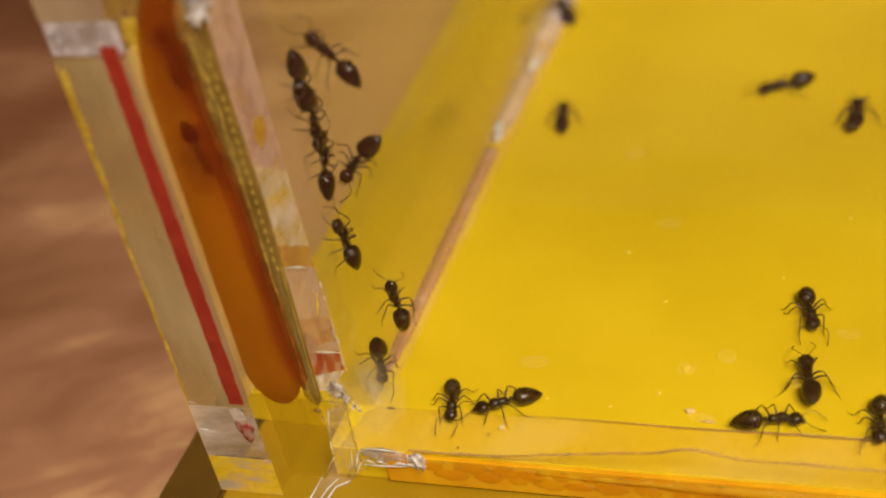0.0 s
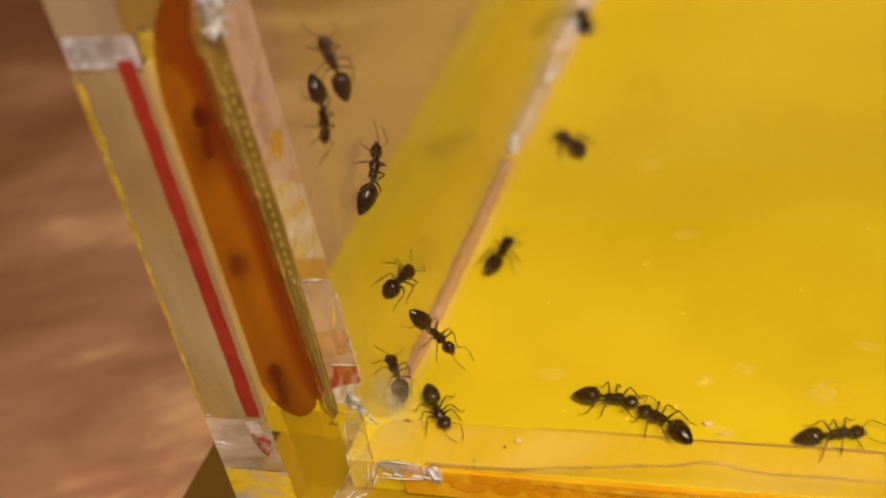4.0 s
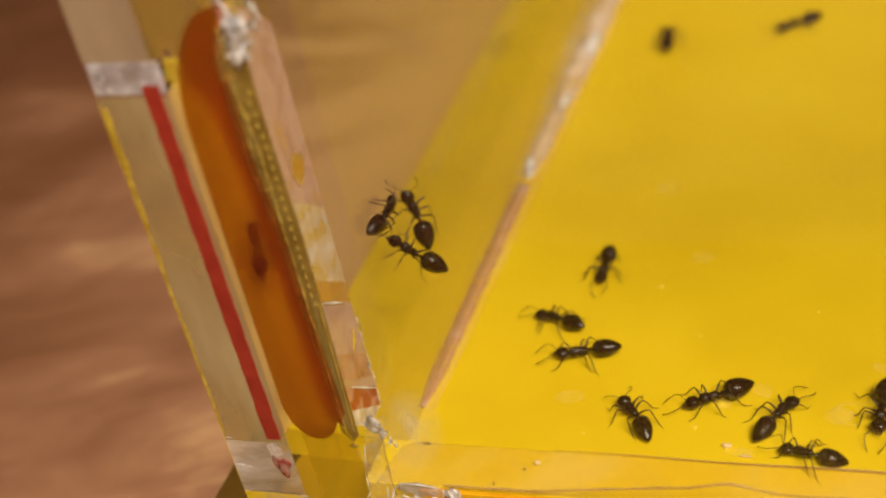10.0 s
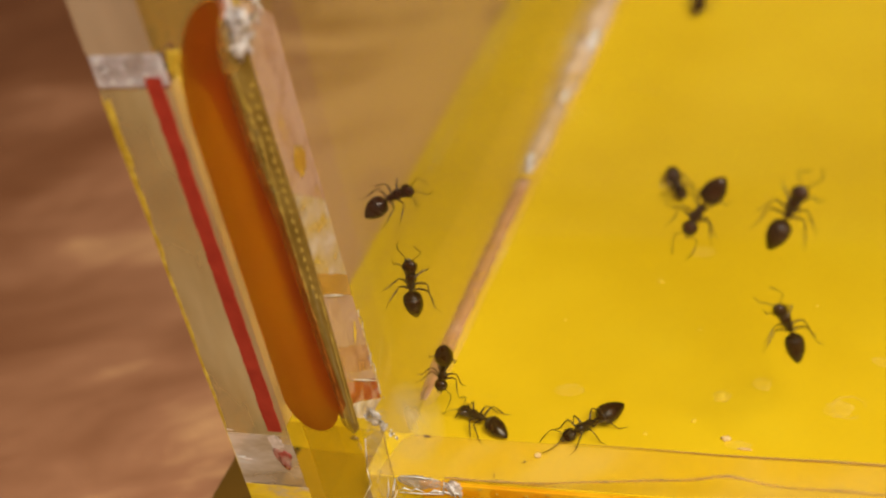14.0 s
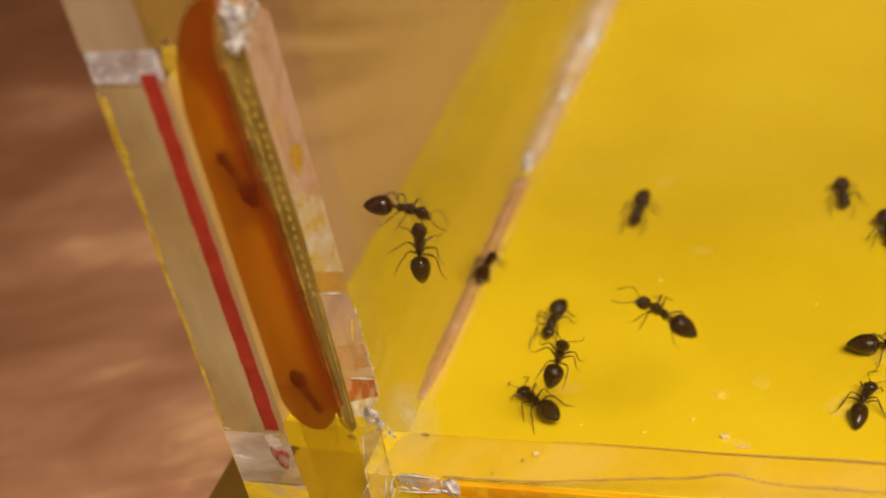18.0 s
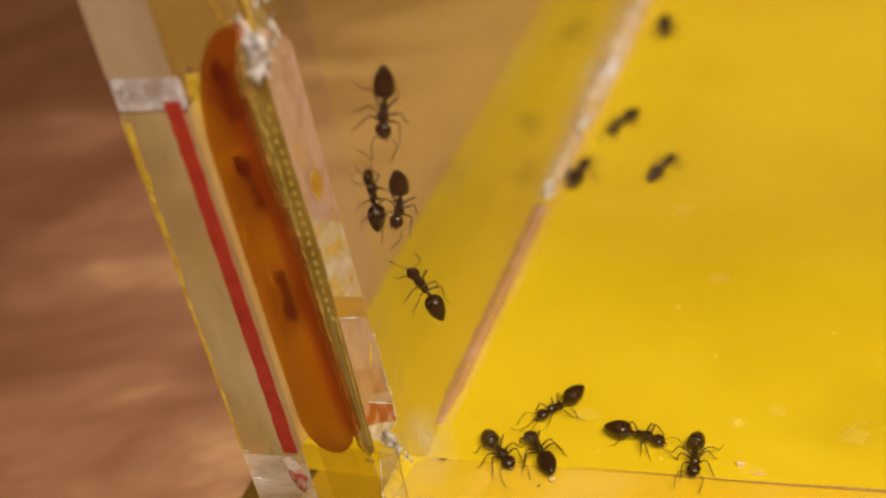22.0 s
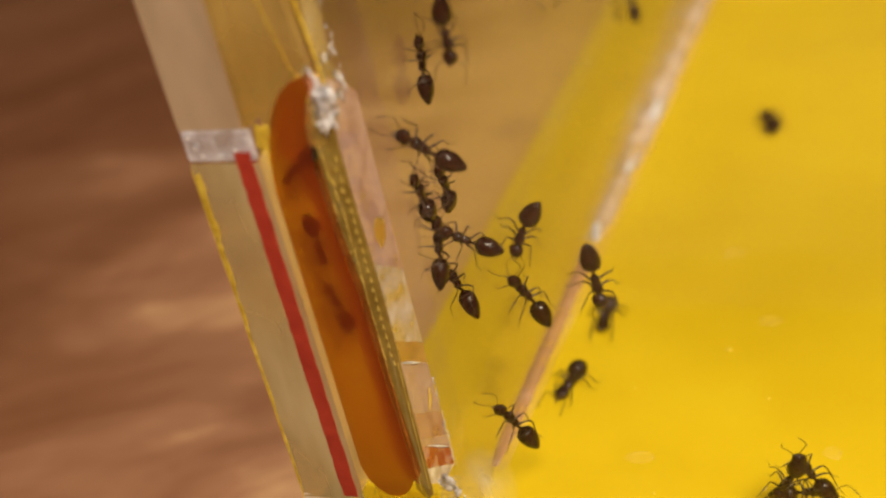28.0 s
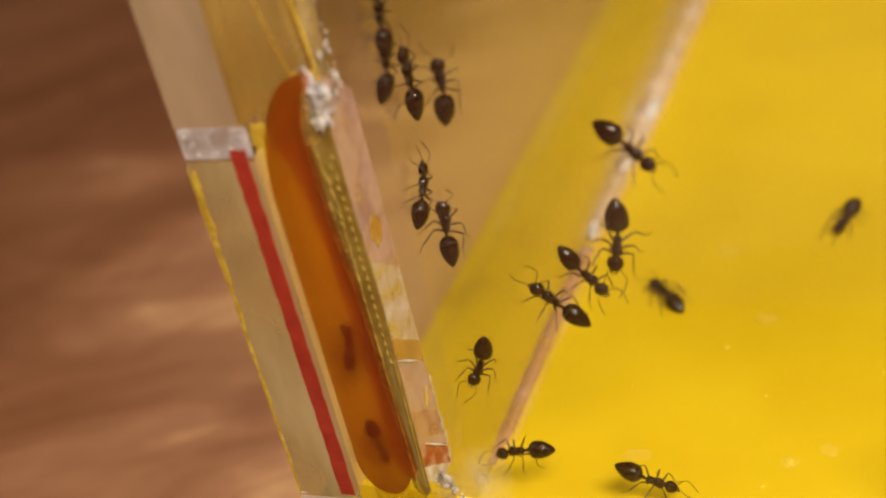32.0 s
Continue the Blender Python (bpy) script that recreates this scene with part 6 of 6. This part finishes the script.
    crawl(kinds, 3, 0.83, [
        (0, "L", 1, 18.39, 60), (0.5, "L", 1.17, 17.91, 56), (1, "L", 1.33, 17.95, 49), (1.5, "L", 1.89, 18.27, 33), (2, "L", 1, 10.21, 54), (2.5, "P", 2.85, 10.08, 66),
        (3, "P", 3.93, 10.65, 32), (3.5, "P", 4.54, 10.67, 29), (5.5, "L", 0.9, 12.16, 74), (6, "L", 1.76, 9.14, 73), (6.5, "P", 4.62, 16.14, 91), (7, "L", 3.5, 24.88, 129),
        (7.5, "P", 6.93, 16.97, 120), (8, "P", 6.28, 20.01, 106), (8.5, "P", 4.35, 25.47, 112), (9, "P", 3.2, 27.99, 118), (9.5, "P", 2.63, 29.8, 112), (10, "P", 5.28, 40.06, 112),
        (32, "P", 5.28, 40.06, 112),
    ])
    crawl(kinds, 2, 0.96, [
        (0, "L", 0.9, 21.56, 266), (0.5, "L", 0.9, 22.21, 272), (1, "L", 0.9, 22.53, 260), (1.5, "L", 0.9, 21.02, 258), (2, "L", 0.9, 18.14, 274), (2.5, "L", 2.22, 18.36, 45),
        (3, "L", 2.04, 18.56, 41), (3.5, "L", 1.62, 18.4, 41), (5.5, "L", 16.96, 4.48, 342), (6, "F", 2.95, 34.9, 88), (6.5, "F", 1.97, 43.25, 88), (7, "F", 6.34, 36.89, 92),
        (7.5, "F", 5.81, 39.24, 93), (8, "F", 5.49, 55.39, 92), (8.5, "F", 2.2, 110, 92), (21, "F", 2.2, 110, 280), (22, "F", 6.12, 63.04, 280), (22.5, "F", 5.36, 52.12, 271),
        (23, "F", 4.39, 43.47, 262), (23.5, "F", 2.85, 42.94, 267), (24, "F", 2.27, 39.03, 272), (24.5, "F", 2.99, 25.42, 272), (25, "F", 3.14, 24.86, 273), (25.5, "F", 3.45, 24.82, 274),
        (26, "F", 3.58, 23.92, 274), (26.5, "F", 3.65, 22.92, 273), (28.5, "F", 5.75, 18.02, 270), (29, "F", 6.31, 11.49, 103), (29.5, "F", 7.37, 7.52, 184), (30, "F", 6.85, 5.62, 264),
        (31, "F", 17.75, 16.33, 143), (31.5, "F", 9.81, 23, 136), (32, "F", 9.59, 23.04, 128),
    ])
    crawl(kinds, 1, 0.82, [
        (0, "L", 0.9, 23.82, 281), (0.5, "L", 0.9, 24.6, 288), (1, "L", 8.49, 36.47, 288), (8, "L", 8.94, 38.35, 256), (8.5, "L", 0.9, 25, 256), (9, "P", 4.07, 14.29, 288),
        (9.5, "P", 12.06, 9.79, 147), (10, "P", 4.68, 14.83, 141), (10.5, "P", 3.17, 16.41, 158), (11, "P", 2.85, 17.3, 175), (12, "P", 1.91, 17.66, 49), (12.5, "P", 3.06, 18.36, 30),
        (13, "P", 3.85, 18.18, 11), (13.5, "P", 3.83, 18.08, 20), (14, "P", 3.68, 18.22, 29), (14.5, "P", 3.51, 18.22, 25), (16.5, "P", 4.07, 18.05, 37), (17, "P", 4.06, 17.76, 36),
        (17.5, "P", 3.79, 17.79, 12), (18, "P", 4.3, 17.47, 349), (18.5, "P", 3.46, 17.4, 13), (19, "P", 3.39, 17.74, 37), (20, "P", 2.8, 19.12, 270), (20.5, "P", 3.11, 19.56, 268),
        (21, "P", 3.22, 19.95, 266), (21.5, "P", 3.6, 19.99, 260), (22, "P", 3.7, 19.71, 254), (22.5, "P", 3.93, 20.16, 249), (23, "P", 3.78, 20.3, 244), (23.5, "P", 3.8, 20.14, 252),
        (24, "P", 4.21, 20.13, 261), (24.5, "P", 4.29, 19.73, 256), (25, "P", 3.72, 19.52, 251), (25.5, "P", 3.8, 19.53, 228), (26, "P", 4.18, 19.97, 206), (26.5, "P", 3.98, 20.04, 188),
        (28.5, "P", 4.43, 20.15, 143), (29, "P", 4.35, 20.37, 139), (29.5, "P", 4.6, 20.33, 141), (30, "P", 4.45, 20.18, 143), (30.5, "P", 5, 20.08, 159), (31, "P", 5.76, 19.5, 175),
        (32, "P", 3.45, 11.01, 245),
    ])
    crawl(kinds, 0, 0.83, [
        (0, "P", 4.32, 25.5, 129), (0.5, "P", 2.52, 25.97, 183), (1, "P", 2.35, 25.04, 220), (1.5, "L", 1.22, 23.45, 293), (2, "L", 0.99, 23.88, 287), (2.5, "L", 1.05, 24.32, 294),
        (3, "L", 0.9, 24.97, 256), (3.5, "L", 0.9, 24.62, 256), (5.5, "L", 1.14, 16.28, 258), (6, "L", 1.2, 16.12, 253), (6.5, "L", 1.23, 15.06, 275), (7, "L", 0.95, 14.74, 275),
        (7.5, "L", 2.47, 14.17, 304), (8, "L", 4.07, 13.64, 327), (8.5, "L", 3.42, 15.42, 3), (9, "L", 3.64, 15.41, 352), (9.5, "L", 3.97, 15.22, 354), (10, "L", 3.49, 15.61, 358),
        (11, "L", 4.45, 15.13, 359), (11.5, "L", 5.15, 14.3, 348), (12, "L", 4.62, 14.9, 338), (13, "L", 18.14, 35.66, 338), (18, "L", 58.23, 22.1, 50), (19, "F", 9.48, 18.2, 109),
        (19.5, "F", 9.17, 18.55, 108), (20, "F", 6.86, 25.07, 107), (20.5, "F", 6.12, 26.23, 101), (21, "F", 6.44, 25.96, 95), (21.5, "F", 6.61, 25.7, 82), (22, "F", 10.69, 35.93, 68),
        (22.5, "F", 18.05, 41.35, 71), (23, "F", 18.77, 45.51, 74), (23.5, "F", 21.08, 53.35, 84), (24, "F", 20.06, 66.88, 94), (25, "F", 4.81, 110, 94), (32, "F", 4.81, 110, 94),
    ])


motions()
